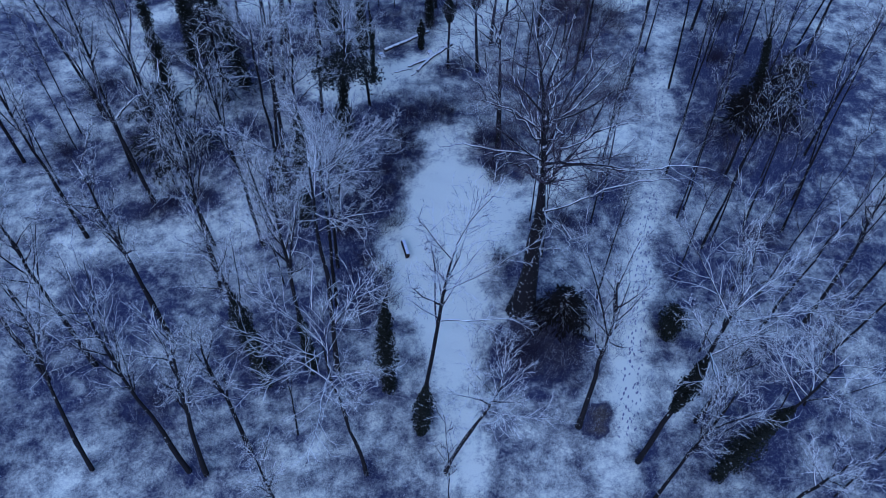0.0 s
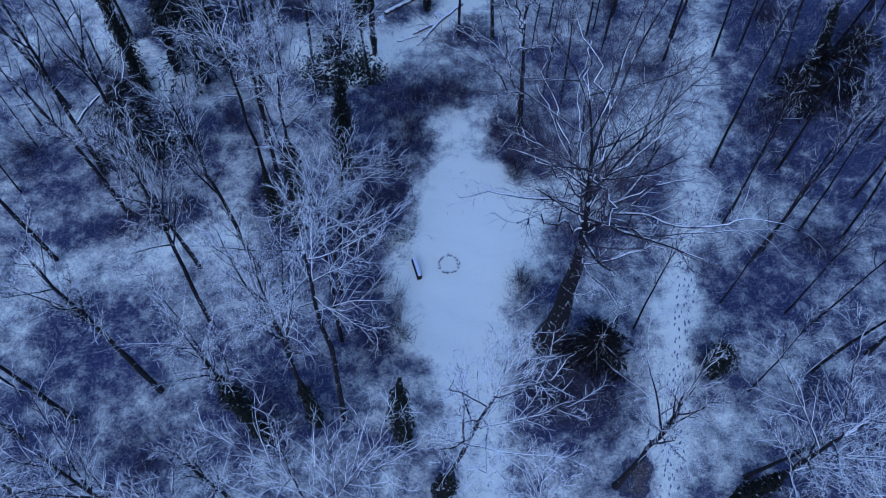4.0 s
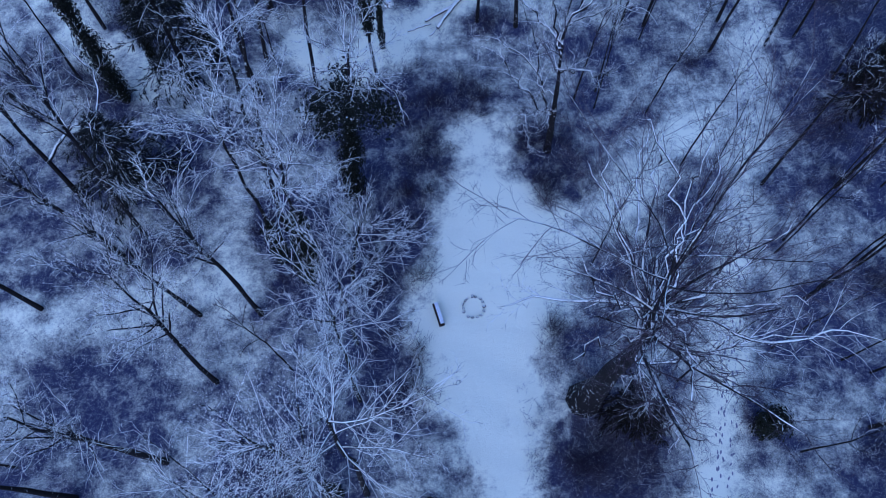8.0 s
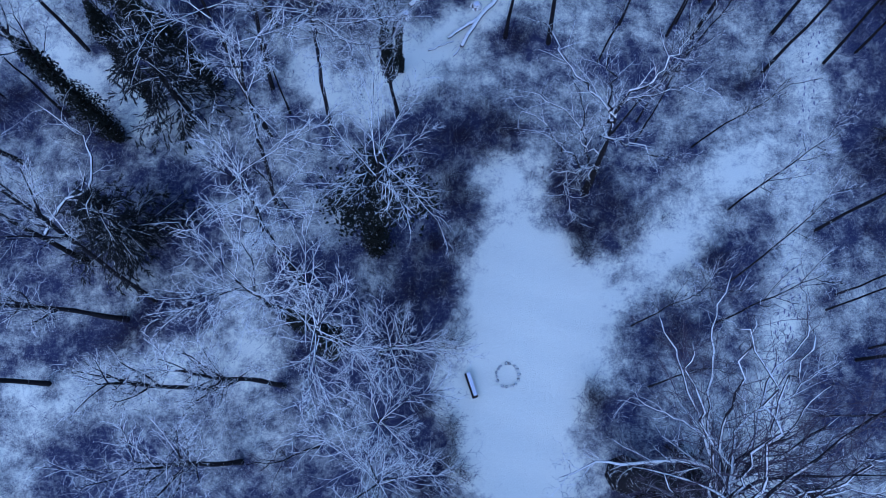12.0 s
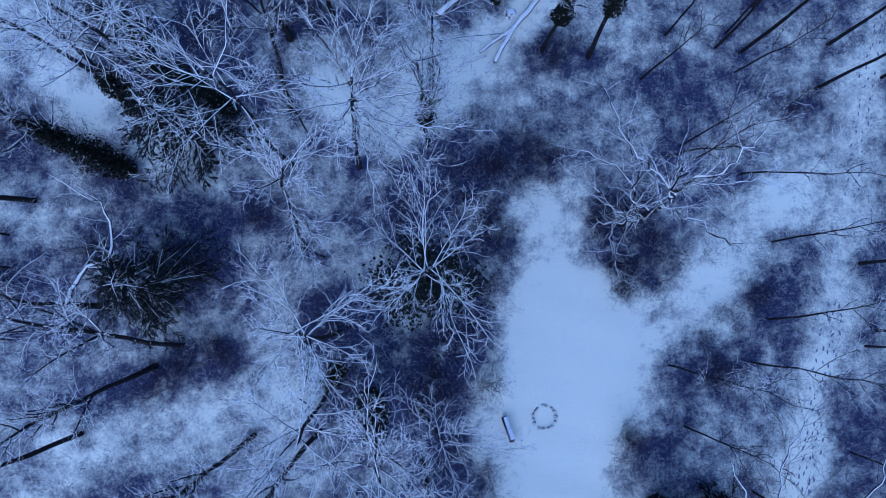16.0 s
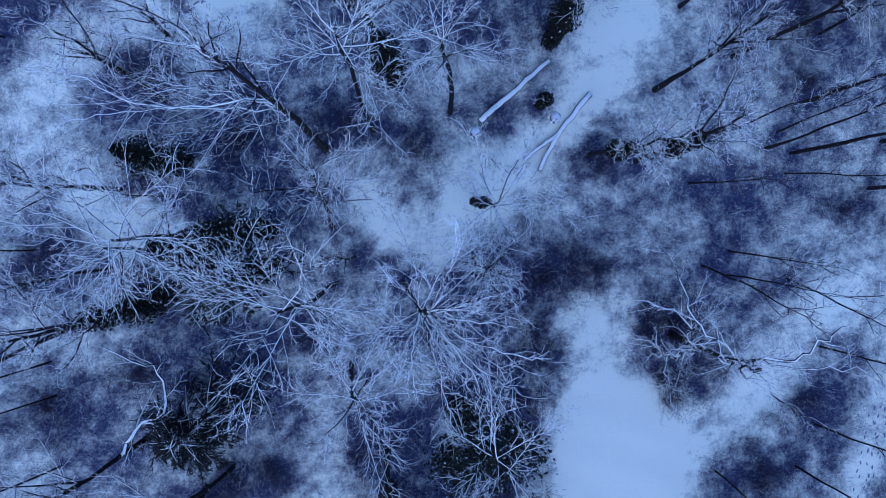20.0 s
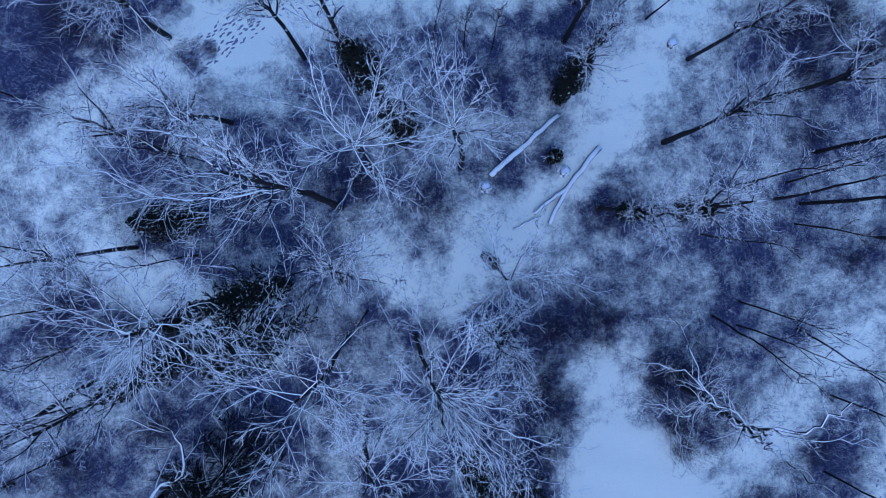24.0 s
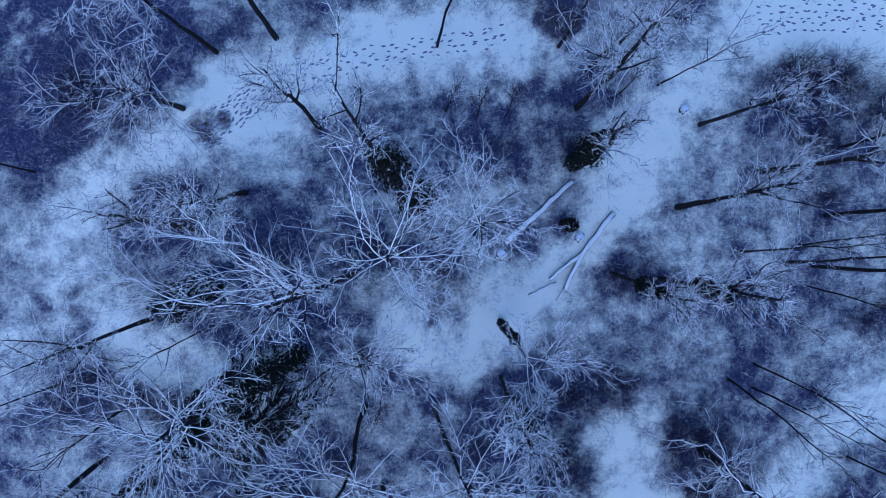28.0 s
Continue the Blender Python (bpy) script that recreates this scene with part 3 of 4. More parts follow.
thicket(-3.7, 45.7, 2.0)
thicket(5.8, 41.2, 2.4)
thicket(7.0, 31.5, 3.0)
thicket(11.6, 32.3, 3.0)
thicket(4.7, 56.5, 2.4)
thicket(-2.7, 56.3, 2.0)
thicket(-8.0, 44.8, 2.4)
thicket(8.8, 55.3, 2.6)
thicket(-6.9, 49.7, 2.2)
thicket(-4.1, 36.7, 3.0)
thicket(-25.4, 47.9, 2.0)
thicket(-33.0, 64.2, 2.2)
thicket(-7.8, 47.2, 2.6)
thicket(2.0, 69.6, 2.2)
thicket(-34.2, 85.3, 3.2)
thicket(-31.8, 84.6, 2.4)
dark_floor(-38.0, 82.0, 4.0)
dark_floor(33.0, 68.0, 6.0)
dark_floor(28.5, 61.0, 4.0)
dark_floor(-37.5, 86.0, 4.0)
thicket(15.9, 51.0, 1.8)
thicket(-27.3, 47.5, 1.8)
thicket(-22.5, 48.9, 1.8)
thicket(-14.8, 50.9, 2.4)
thicket(-30.7, 63.9, 2.4)
thicket(-11.1, 71.8, 2.0)
thicket(1.1, 61.6, 2.4)
thicket(5.9, 52.2, 3.4)
thicket(-17.4, 72.6, 2.0)
thicket(-23.0, 72.6, 2.6)
thicket(-5.0, 61.3, 2.4)
thicket(6.4, 57.3, 3.0)
thicket(15.6, 81.6, 3.4)
thicket(19.0, 82.2, 3.4)
thicket(21.3, 79.9, 3.0)
thicket(17.0, 78.2, 2.6)
thicket(-1.2, 87.9, 3.0)
thicket(-15.5, 73.4, 2.2)
thicket(-34.2, 71.1, 2.0)
thicket(-38.1, 64.3, 2.0)

thicket(23.4, 23.4, 2.6)
thicket(-16.7, 49.6, 1.5)
thicket(-9.4, 53.3, 2.0)
thicket(-4.6, 50.1, 1.8)
thicket(-14.4, 45.6, 1.3)
thicket(19.5, 43.4, 1.6)
thicket(-31.5, 56.8, 2.0)
thicket(-29.4, 62.6, 2.0)
thicket(-6.4, 40.9, 1.6)
thicket(-9.5, 58.7, 2.0)
thicket(19.3, 34.1, 1.6)
thicket(29.3, 53.2, 2.0)
thicket(-26.4, 54.8, 2.2)
thicket(-36.5, 66.0, 2.2)
thicket(-28.5, 76.9, 2.0)
thicket(17.1, 73.9, 1.8)
thicket(19.5, 64.8, 1.6)
thicket(-6.0, 78.8, 1.6)
thicket(-1.1, 79.2, 1.6)
thicket(15.8, 83.5, 3.0)
thicket(-30.2, 70.5, 1.8)
thicket(-35.7, 86.2, 2.4)
thicket(-11.3, 87.0, 1.5)
thicket(-4.4, 40.0, 1.5)
thicket(-15.2, 31.6, 2.4)
thicket(-24.6, 54.8, 2.5)
thicket(-0.6, 61.8, 2.0)
thicket(27.8, 31.6, 1.5)
thicket(30.0, 58.0, 3.0)
thicket(38.0, 60.0, 3.5)
thicket(33.0, 72.0, 3.5)
thicket(42.0, 70.0, 3.5)
thicket(36.0, 80.0, 3.5)
thicket(31.0, 44.0, 2.5)
thicket(-30.0, 78.0, 2.5)
thicket(-38.0, 55.0, 3.0)
thicket(-13.0, 30.0, 2.6)
thicket(-22.0, 27.0, 2.4)

plant(7.6, 36.2, 30, 0, 0, 9.0, "oak")
plant(-12.4, 45.5, 22.5, 2.0, -1.3, 5.2, "star:ivy")
plant(-14.6, 50.0, 23.5, 0.9, 0.5, 5.0, "star")
plant(-14.6, 47.4, 23.5, 1.1, -1.1, 4.6, "star:ivylow")
plant(-9.3, 52.8, 19, 1.0, 0.6, 5.6, "star:ivy")
plant(-8.9, 40.6, 16.5, 1.0, -0.3, 4.8, "star")
plant(-8.0, 30.0, 24, 0.9, 1.5, 5.4, "star")
plant(-10.0, 29.9, 24, 0.2, 0.0, 5.0, "bare:ivylow")
plant(-5.0, 21.2, 21.5, -0.3, -0.5, 5.8, "star")
plant(-1.0, 24.5, 26, 1.6, -1.4, 6.5, "vase:ivylow")
plant(0.9, 21.4, 15, 3.4, -0.5, 4.6, "star")
plant(11.4, 25.1, 21, -0.1, -0.7, 4.5, "bare")
plant(15.6, 22.3, 24, 0.6, -0.2, 7.0, "vase:ivyhigh")
plant(-17.0, 21.1, 22, 3.8, -0.6, 5.0, "bare")
plant(-18.3, 21.3, 22, -1.2, 0.3, 5.0, "bare")
plant(-8.6, 36.4, 19, 0.5, 0.7, 4.5, "star")
plant(-19.0, 38.0, 22, 0.3, 0.6, 5.0, "bare")
plant(-16.6, 56.2, 22, 1.9, 2.5, 5.0, "star")
plant(-17.3, 62.1, 23, 0.0, 0.0, 6.4, "star")
plant(-13.8, 72.7, 27, -0.2, 0.2, 5.4, "star")
plant(-17.1, 71.5, 31, -0.8, 0.5, 5.0, "tall", 1.9)
plant(-21.5, 66.3, 22, -2.8, -0.2, 5.0, "star:ivy")
plant(-7.1, 67.2, 17.5, -0.2, -1.0, 4.6, "star:ivythin")
plant(-12.0, 76.2, 34, -2.2, 1.2, 3.8, "tall:ivyband", 1.8)
plant(-24.3, 78.1, 20, 1.8, -2.2, 4.5, "bare")
plant(-28.1, 84.4, 22, 3.6, -3.6, 5.5, "bare")
plant(-17.2, 66.1, 22, 1.8, 2.2, 5.0, "bare")
plant(-25.5, 49.6, 23, 0.0, 2.0, 5.0, "bare")
plant(-12.5, 61.8, 23, 1.5, 0.3, 4.6, "star")
plant(6.5, 56.6, 14, -0.9, 0.6, 3.0, "forked")
plant(-27.3, 71.5, 11, -0.2, -0.4, 1.2, "ivybush")
plant(23.6, 53.0, 24, -0.7, 0.3, 4.0, "tall")
plant(26.5, 66.7, 24, -1.5, 0.6, 4.0, "tall")
plant(21.5, 66.1, 24, -0.1, 0.1, 4.5, "tall")
plant(35.6, 49.6, 24, -0.4, 0.3, 4.5, "tall")
plant(33.3, 45.4, 23, -2.1, 1.5, 3.5, "tall")
plant(14.4, 37.2, 16, -0.6, 0.2, 2.5, "thin")
plant(-25.6, 21.4, 22, 2.3, 2.9, 4.5, "bare")
plant(-13.5, 28.6, 20, -0.2, -0.1, 4.0, "bare:ivy")
plant(-7.4, 63.2, 20, -0.7, -0.1, 4.0, "bare:ivyhigh")
plant(-23.2, 63.6, 14, 0, 0, 4.3, "conifer")
plant(-26.4, 53.9, 10, 1.3, 1.5, 4.8, "yew")
plant(-3.6, 28.3, 13, 0.1, 0.0, 1.2, "ivypost")
plant(-32.7, 43.9, 23, -0.2, -0.2, 4.0, "bare")
plant(-20.7, 43.1, 19, -0.7, -0.6, 3.5, "bare")
plant(-16.1, 43.1, 22, -0.2, -0.1, 4.0, "bare")
plant(26.2, 44.1, 21, -0.8, 0.5, 2.5, "thin")
plant(29.8, 46.1, 21, -1.3, 0.9, 2.5, "thin")
plant(24.4, 48.1, 18, -1.1, 0.6, 2.2, "thin")
plant(35.5, 63.6, 14, -2.1, 1.2, 3.5, "bare:ivy")
plant(31.7, 63.1, 22, -2.5, 1.3, 3.5, "tall")
plant(39.1, 67.8, 24, 1.9, -1.2, 4.0, "tall")
plant(21.4, 21.2, 20, 0.9, -1.0, 6.5, "star:ivy")
plant(26.3, 24.7, 12, -1.6, 1.7, 2.5, "thin")
plant(29.8, 27.0, 14, -1.8, 2.1, 2.5, "thin")
plant(33.6, 31.9, 20, 0.9, -1.1, 4.0, "tall")
plant(-22.0, 32.5, 22, -0.6, -1.0, 4.5, "bare")
plant(-27.9, 30.2, 22, 0.1, 0.3, 4.5, "bare")
plant(-13.6, 38.8, 16, -0.3, -0.2, 2.0, "thin")
plant(23.5, 47.0, 21, -1.0, 0.9, 2.5, "thin")
plant(29.5, 52.6, 24, -0.3, 0.3, 5.0, "tall")
plant(16.0, 69.0, 23, -0.0, 0.2, 3.5, "tall")
plant(26.8, 38.5, 21, 0.3, -0.4, 3.0, "thin")
plant(28.7, 37.5, 21, 0.1, -0.1, 3.0, "thin")
plant(27.7, 33.6, 23, 0.3, -0.7, 4.0, "tall")
plant(21.8, 39.5, 17, -0.1, 0.1, 2.5, "thin")
plant(10.8, 60.6, 17, -0.9, 0.3, 2.5, "thin")
plant(-28.7, 62.2, 24, 0.1, 0.2, 4.5, "bare:ivy")
plant(-31.7, 69.8, 18, -0.1, -0.4, 3.0, "bare")
plant(-30.6, 52.7, 22, 0.1, 0.9, 4.0, "bare")
plant(-27.5, 48.3, 20, 0.3, -1.8, 4.0, "bare")
plant(-15.8, 63.9, 16, 1.0, 0.5, 2.0, "thin")
plant(-9.2, 45.0, 14, 1.5, -1.1, 4.6, "star")
plant(22.7, 69.4, 24, 0.1, -0.1, 4.0, "tall")
plant(29.2, 67.5, 24, -0.3, 0.4, 4.0, "tall")
plant(17.3, 54.9, 15, -0.1, 0.3, 2.5, "sapling")
plant(9.1, 46.4, 17, -0.0, 0.1, 3.0, "thin")
plant(15.0, 46.3, 18, -0.2, 0.4, 3.0, "thin")
plant(9.9, 42.0, 15, -0.1, 0.3, 3.0, "thin")
plant(25.1, 43.3, 22, 0.0, -0.2, 3.0, "tall")
plant(11.1, 62.3, 16, -0.1, -0.6, 2.2, "thin")
plant(15.1, 60.0, 18, -0.7, -2.5, 2.5, "thin")
plant(1.3, 69.9, 17, 0.2, -0.5, 4.0, "bare:ivyhigh")
plant(4.7, 69.2, 22, -1.2, 0.7, 4.0, "bare:ivyhigh")
plant(10.5, 70.6, 18, 0.1, 1.0, 2.5, "thin")
plant(14.2, 69.5, 20, -0.1, 0.8, 3.0, "tall")
plant(16.5, 49.3, 17, -0.0, 2.0, 2.5, "thin")
plant(-26.4, 65.2, 21, 1.6, 0.6, 5.0, "star:ivy")
plant(-15.3, 55.4, 12, -0.5, 0.3, 2.0, "thin")
plant(-0.9, 78.0, 19, -0.3, 0.6, 2.5, "bare:ivy")
plant(-1.9, 73.7, 4, -0.0, 0.0, 1.0, "ivypost")
plant(6.4, 74.2, 18, -0.0, 0.1, 4.0, "bare")
plant(15.1, 70.6, 16, -0.3, 1.4, 2.5, "thin")
plant(8.5, 67.4, 14, 0.0, -0.8, 2.0, "thin")
plant(15.5, 67.6, 14, 0.1, -1.3, 2.0, "thin")
plant(9.1, 61.4, 16, -0.4, -1.5, 2.2, "thin")
plant(18.6, 77.4, 24, -0.5, 1.2, 4.0, "tall")
plant(-37.6, 58.1, 16, -0.1, 0.2, 3.0, "thin")
plant(-37.4, 55.7, 16, -0.4, 1.2, 3.0, "thin")
plant(-37.5, 50.7, 18, -1.0, 1.9, 3.0, "thin")
plant(-18.7, 82.2, 20, -0.0, -0.0, 4.0, "bare")
plant(-21.1, 88.8, 22, 0.0, 0.0, 4.0, "bare")
plant(-9.8, 87.2, 22, 0.9, -0.2, 3.5, "tall")
plant(-0.2, 82.0, 24, -0.8, -0.8, 5.0, "bare")
plant(0.8, 84.7, 22, -0.2, 0.2, 4.0, "bare")
plant(-1.1, 86.5, 22, -0.4, 0.3, 3.5, "tall")
plant(2.4, 82.4, 9, -0.2, 0.3, 1.5, "thin")
plant(-9.6, 82.6, 10, 0.4, -0.1, 1.5, "thin")
plant(-7.4, 82.0, 9, 0.1, -0.1, 1.5, "thin")
plant(-5.4, 81.8, 10, -0.4, 0.3, 1.5, "thin")
plant(5.8, 83.1, 14, 0.2, -0.3, 3.0, "thin")
plant(8.6, 80.0, 17, 0.0, -0.0, 3.5, "bare")
plant(12.2, 76.2, 24, 0.1, -0.9, 4.0, "bare")
plant(17.3, 72.6, 23, 0.0, 0.3, 4.0, "tall")
plant(-8.3, 73.6, 20, -0.6, 0.3, 4.0, "star")
plant(-37.9, 66.0, 17, -0.2, 0.7, 3.0, "thin")
plant(-27.4, 68.9, 16, 0.1, -0.3, 2.5, "thin")


def fill_trees():
    """The rest of the wood round the trees above: slim bare trees, off the open snow."""
    done = [(o.location.x, o.location.y) for o in scene.objects if o.parent is None and o.name.split(".")[0].endswith(("tree", "trunk"))]
    pick = random.Random(11)
    while len(done) < 176:
        x, y = pick.uniform(-50, 46), pick.uniform(14, 104)
        if lane_distance(np.array([x]), np.array([y]))[0][0] < 0.6:
            continue
        near = min((x - a) ** 2 + (y - b) ** 2 for a, b in done)
        inner = -26 < x < 20 and 25 < y < 84
        if near < (60 if inner else 9):
            continue
        kind = pick.choice(["thin", "thin", "bare", "tall", "star"] if not inner else ["thin", "sapling"])
        h = pick.uniform(14, 19) if kind != "sapling" else pick.uniform(6, 9)
        plant(x, y, h, pick.gauss(0, 0.7), pick.gauss(0, 0.7), pick.uniform(2.4, 4.2), kind)
        done.append((x, y))


fill_trees()
# darker floor round each tree's foot: less snow cover
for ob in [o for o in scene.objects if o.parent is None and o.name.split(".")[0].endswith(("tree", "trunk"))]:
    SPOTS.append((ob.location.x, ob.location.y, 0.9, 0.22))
build_ground()
undergrowth()


def tree_at(x, y):
    """The tree rooted nearest to x, y."""
    trees = [o for o in scene.objects if o.parent is None and o.name.split(".")[0].endswith(("tree", "trunk"))]
    return min(trees, key=lambda o: (o.location.x - x) ** 2 + (o.location.y - y) ** 2)


def arm(root, places, girth, twigs=TWIG, crook=0.06):
    """A long crooked limb of a tree through the given places, with its twigs."""
    a = np.array(places) - np.array(root.location)
    core = TRUNKS[root.name]
    z = a[0, 2] - 0.5
    a = np.concatenate([[[np.interp(z, core[:, 2], core[:, 0]), np.interp(z, core[:, 2], core[:, 1]), z]], a])
    f = np.linspace(0, len(a) - 1, 17)
    e = np.concatenate([2 * a[:1] - a[1:2], a, 2 * a[-1:] - a[-2:-1]])
    i = np.minimum(f.astype(int), len(a) - 2)
    w = (f - i)[:, None]
    b0, b1, b2, b3 = e[i], e[i + 1], e[i + 2], e[i + 3]
    p = 0.5 * (2 * b1 + (b2 - b0) * w + (2 * b0 - 5 * b1 + 4 * b2 - b3) * w ** 2 + (3 * b1 - b0 - 3 * b2 + b3) * w ** 3)[None]
    p[0, 1:] += rng.normal(0, crook, (16, 3))
    r = (girth * (1 - 0.75 * np.linspace(0, 1, 17)))[None]
    limb = mesh_object("limb", *tubes(p, r, 6), LIMB, root)
    sp, sr = sprout(p, r, 14, 0.15, 1.0, 0.68, 0.36, 0.5, 6, 0.1, 0.06, 0.45, 0.0125, True)
    tp, tr = sprout(sp, sr, 6, 0.15, 1.0, 0.62, 0.5, 0.4, 3, 0.05, 0.07, 0.65, 0.0085, True)
    np_, nr = sprout(tp, tr, 3 if twigs is TWIG else 5, 0.15, 1.0, 0.6, 0.6, 0.3, 2, 0.05, 0.03, 0.8, 0.0066)
    if twigs is not TWIG:
        sr, tr, nr = sr * 0.8, tr * 0.7, nr * 0.7
    branchwork([tubes(sp, sr), tubes(tp, tr), tubes(np_, nr)], (twigs, TWIG_FINE if twigs is TWIG else twigs), limb)


def bowed(root, z, tip, girth, twigs=TWIG, crook=0.06):
    """A limb that leaves the trunk at height z and bows out to its tip."""
    core = TRUNKS[root.name] + np.array(root.location)
    o = np.array([np.interp(z, core[:, 2], core[:, 0]), np.interp(z, core[:, 2], core[:, 1]), z])
    d = np.array(tip) - o
    side = np.array([-d[1], d[0], 0]) * rng.normal(0, 0.09)
    arm(root, [o + d * [f, f, f ** 0.7] + side * math.sin(math.pi * f) for f in (0.1, 0.35, 0.6, 0.82, 1.0)], girth, twigs, crook)


oak = tree_at(7.6, 36.2)
arm(oak, [(7.8, 37.3, 17.0), (5.9, 37.9, 17.3), (3.9, 37.9, 17.6), (2.0, 38.0, 18.0), (0.2, 37.4, 18.2)], 0.14)
arm(oak, [(8.6, 37.3, 16.6), (11.1, 36.6, 17.6), (12.4, 35.5, 18.0), (15.0, 35.4, 18.2), (16.6, 35.9, 18.4), (19.3, 34.7, 18.6)], 0.12, TWIG, 0.08)
arm(oak, [(8.3, 35.3, 14.0), (11.2, 35.5, 15.6), (14.4, 36.1, 16.4), (17.5, 35.7, 17.0)], 0.11, TWIG, 0.08)
arm(oak, [(8.4, 34.8, 13.4), (8.9, 33.4, 14.6), (9.2, 31.9, 15.0), (9.0, 30.6, 15.0)], 0.10, TWIG, 0.12)
arm(oak, [(8.3, 35.8, 9.0), (9.9, 35.6, 9.3)], 0.12)
arm(oak, [(7.4, 38.5, 19.0), (5.4, 39.8, 19.5), (3.1, 40.9, 20.0)], 0.09)
arm(oak, [(8.1, 38.3, 18.0), (10.0, 38.5, 18.5), (12.5, 38.5, 19.0)], 0.09)
arm(oak, [(7.9, 39.3, 20.0), (9.7, 40.4, 20.5), (11.8, 41.8, 21.0)], 0.09)
arm(oak, [(7.0, 38.9, 18.4), (6.1, 41.0, 19.2), (5.5, 42.9, 20.0), (4.7, 44.5, 20.5)], 0.09, TWIG_DARK)
arm(oak, [(7.3, 39.5, 18.0), (7.5, 42.3, 19.0), (7.5, 44.3, 20.0), (8.3, 46.2, 21.0)], 0.09, TWIG_DARK)
arm(oak, [(9.0, 39.0, 19.0), (9.9, 41.8, 20.0), (11.1, 43.1, 21.0), (11.2, 44.6, 21.5)], 0.09, TWIG_DARK)
for z, tip in ((18.0, (4.6, 42.8, 24.5)), (21.5, (5.8, 43.2, 26.5)), (16.5, (7.4, 43.6, 24.5)), (19.5, (9.3, 42.9, 25.5)), (15.0, (11.2, 41.2, 22.6)), (20.5, (12.2, 38.8, 25.4)), (17.5, (13.6, 36.2, 22.5)),
               (19.0, (3.4, 37.6, 24.0)), (16.0, (3.0, 34.0, 21.0)), (22.0, (6.5, 31.2, 24.5)), (17.0, (10.5, 31.8, 21.5))):
    bowed(oak, z, tip, 0.10, TWIG_DARK, 0.17)
star = tree_at(-12.5, 61.8)
for z, tip in ((17.5, (-7.2, 61.1, 21.5)), (16.4, (-6.0, 59.4, 21.0)), (15.6, (-7.0, 57.9, 20.5)), (17.0, (-8.5, 57.1, 20.2)), (16.0, (-10.2, 56.9, 20.0)), (18.4, (-7.7, 62.6, 21.8)), (17.8, (-11.7, 58.5, 20.5))):
    bowed(star, z, tip, 0.085)
smothered = tree_at(-9.3, 52.8)
ivy_mass(smothered, [(-8.8, 53.4, 13.4), (-10.3, 52.9, 12.8), (-6.9, 53.8, 12.6), (-7.7, 52.2, 13.0), (-6.0, 52.7, 12.2), (-9.6, 51.8, 12.4), (-8.3, 54.6, 13.4)], 0.6, 3000)
speckled = tree_at(-10.0, 29.9)
fleck(speckled, [(-10.0, 30.6, 20.5), (-11.2, 31.0, 21.0), (-9.6, 32.0, 21.5), (-10.6, 29.2, 20.0), (-12.0, 29.8, 19.5)], 1.4, 1800)
fleck(tree_at(-17.2, 66.1), [(-18.5, 67.5, 17.0), (-20.5, 67.8, 16.0), (-19.5, 66.0, 17.0)], 1.2, 140)
fleck(tree_at(-19.0, 38.0), [(-18.5, 37.5, 14.5), (-17.2, 36.8, 14.0)], 1.0, 200)
forked = tree_at(6.5, 56.6)
arm(forked, [(5.6, 57.2, 13.4), (4.7, 58.2, 13.7), (3.45, 59.0, 14.7), (2.6, 60.3, 15.0), (2.3, 62.0, 14.3), (1.85, 63.8, 13.2)], 0.10, TWIG, 0.13)
arm(forked, [(4.9, 57.6, 8.0), (4.8, 58.4, 9.7), (3.7, 59.5, 13.0), (2.6, 60.4, 15.2)], 0.07, TWIG, 0.13)
arm(forked, [(5.6, 57.2, 13.4), (6.65, 57.5, 16.0), (8.0, 58.5, 17.2), (9.0, 59.6, 18.2)], 0.13, TWIG, 0.13)
arm(forked, [(6.2, 57.4, 15.0), (7.6, 57.2, 16.3), (9.2, 57.0, 16.6), (11.0, 56.6, 16.6)], 0.07, TWIG, 0.13)
arm(forked, [(5.6, 56.7, 11.0), (7.2, 55.7, 12.0), (8.1, 54.4, 13.4), (8.8, 54.0, 14.7)], 0.08, TWIG, 0.13)
arm(forked, [(5.6, 57.1, 13.0), (5.0, 57.4, 15.5), (4.7, 57.5, 17.3), (4.0, 57.9, 19.6)], 0.08, TWIG, 0.13)
arm(forked, [(5.7, 57.0, 5.5), (5.1, 58.4, 8.0), (2.5, 60.2, 9.2), (0.5, 60.1, 10.0)], 0.10, TWIG, 0.13)
arm(forked, [(5.4, 56.6, 6.2), (3.8, 57.0, 8.6), (2.6, 57.2, 10.0), (1.8, 58.0, 10.8), (0.4, 58.5, 11.6)], 0.09, TWIG, 0.13)
arm(forked, [(5.5, 56.5, 6.2), (4.3, 56.4, 5.8), (3.0, 56.3, 5.8)], 0.08, TWIG, 0.13)
arm(forked, [(4.4, 56.3, 5.8), (4.0, 55.0, 6.4), (4.1, 53.6, 6.6), (4.4, 52.4, 6.4)], 0.05, TWIG, 0.13)
arm(tree_at(-30.6, 52.7), [(-29.8, 53.8, 7.0), (-28.9, 54.9, 7.5), (-27.2, 55.5, 7.8), (-26.9, 57.0, 8.0), (-27.1, 58.6, 9.0), (-27.7, 59.1, 10.0), (-29.5, 60.4, 11.0)], 0.15)
leaning = tree_at(-17.1, 71.5)
for z, tip in ((15.0, (-26.2, 71.6, 18.6)), (13.5, (-24.6, 72.3, 18.4)), (18.5, (-24.8, 74.8, 20.5)), (17.0, (-22.8, 73.2, 19.6)), (20.0, (-26.9, 74.2, 20.0)), (12.5, (-22.0, 70.8, 17.6)), (21.5, (-22.0, 76.6, 25.0))):
    bowed(leaning, z, tip, 0.06, TWIG, 0.08)
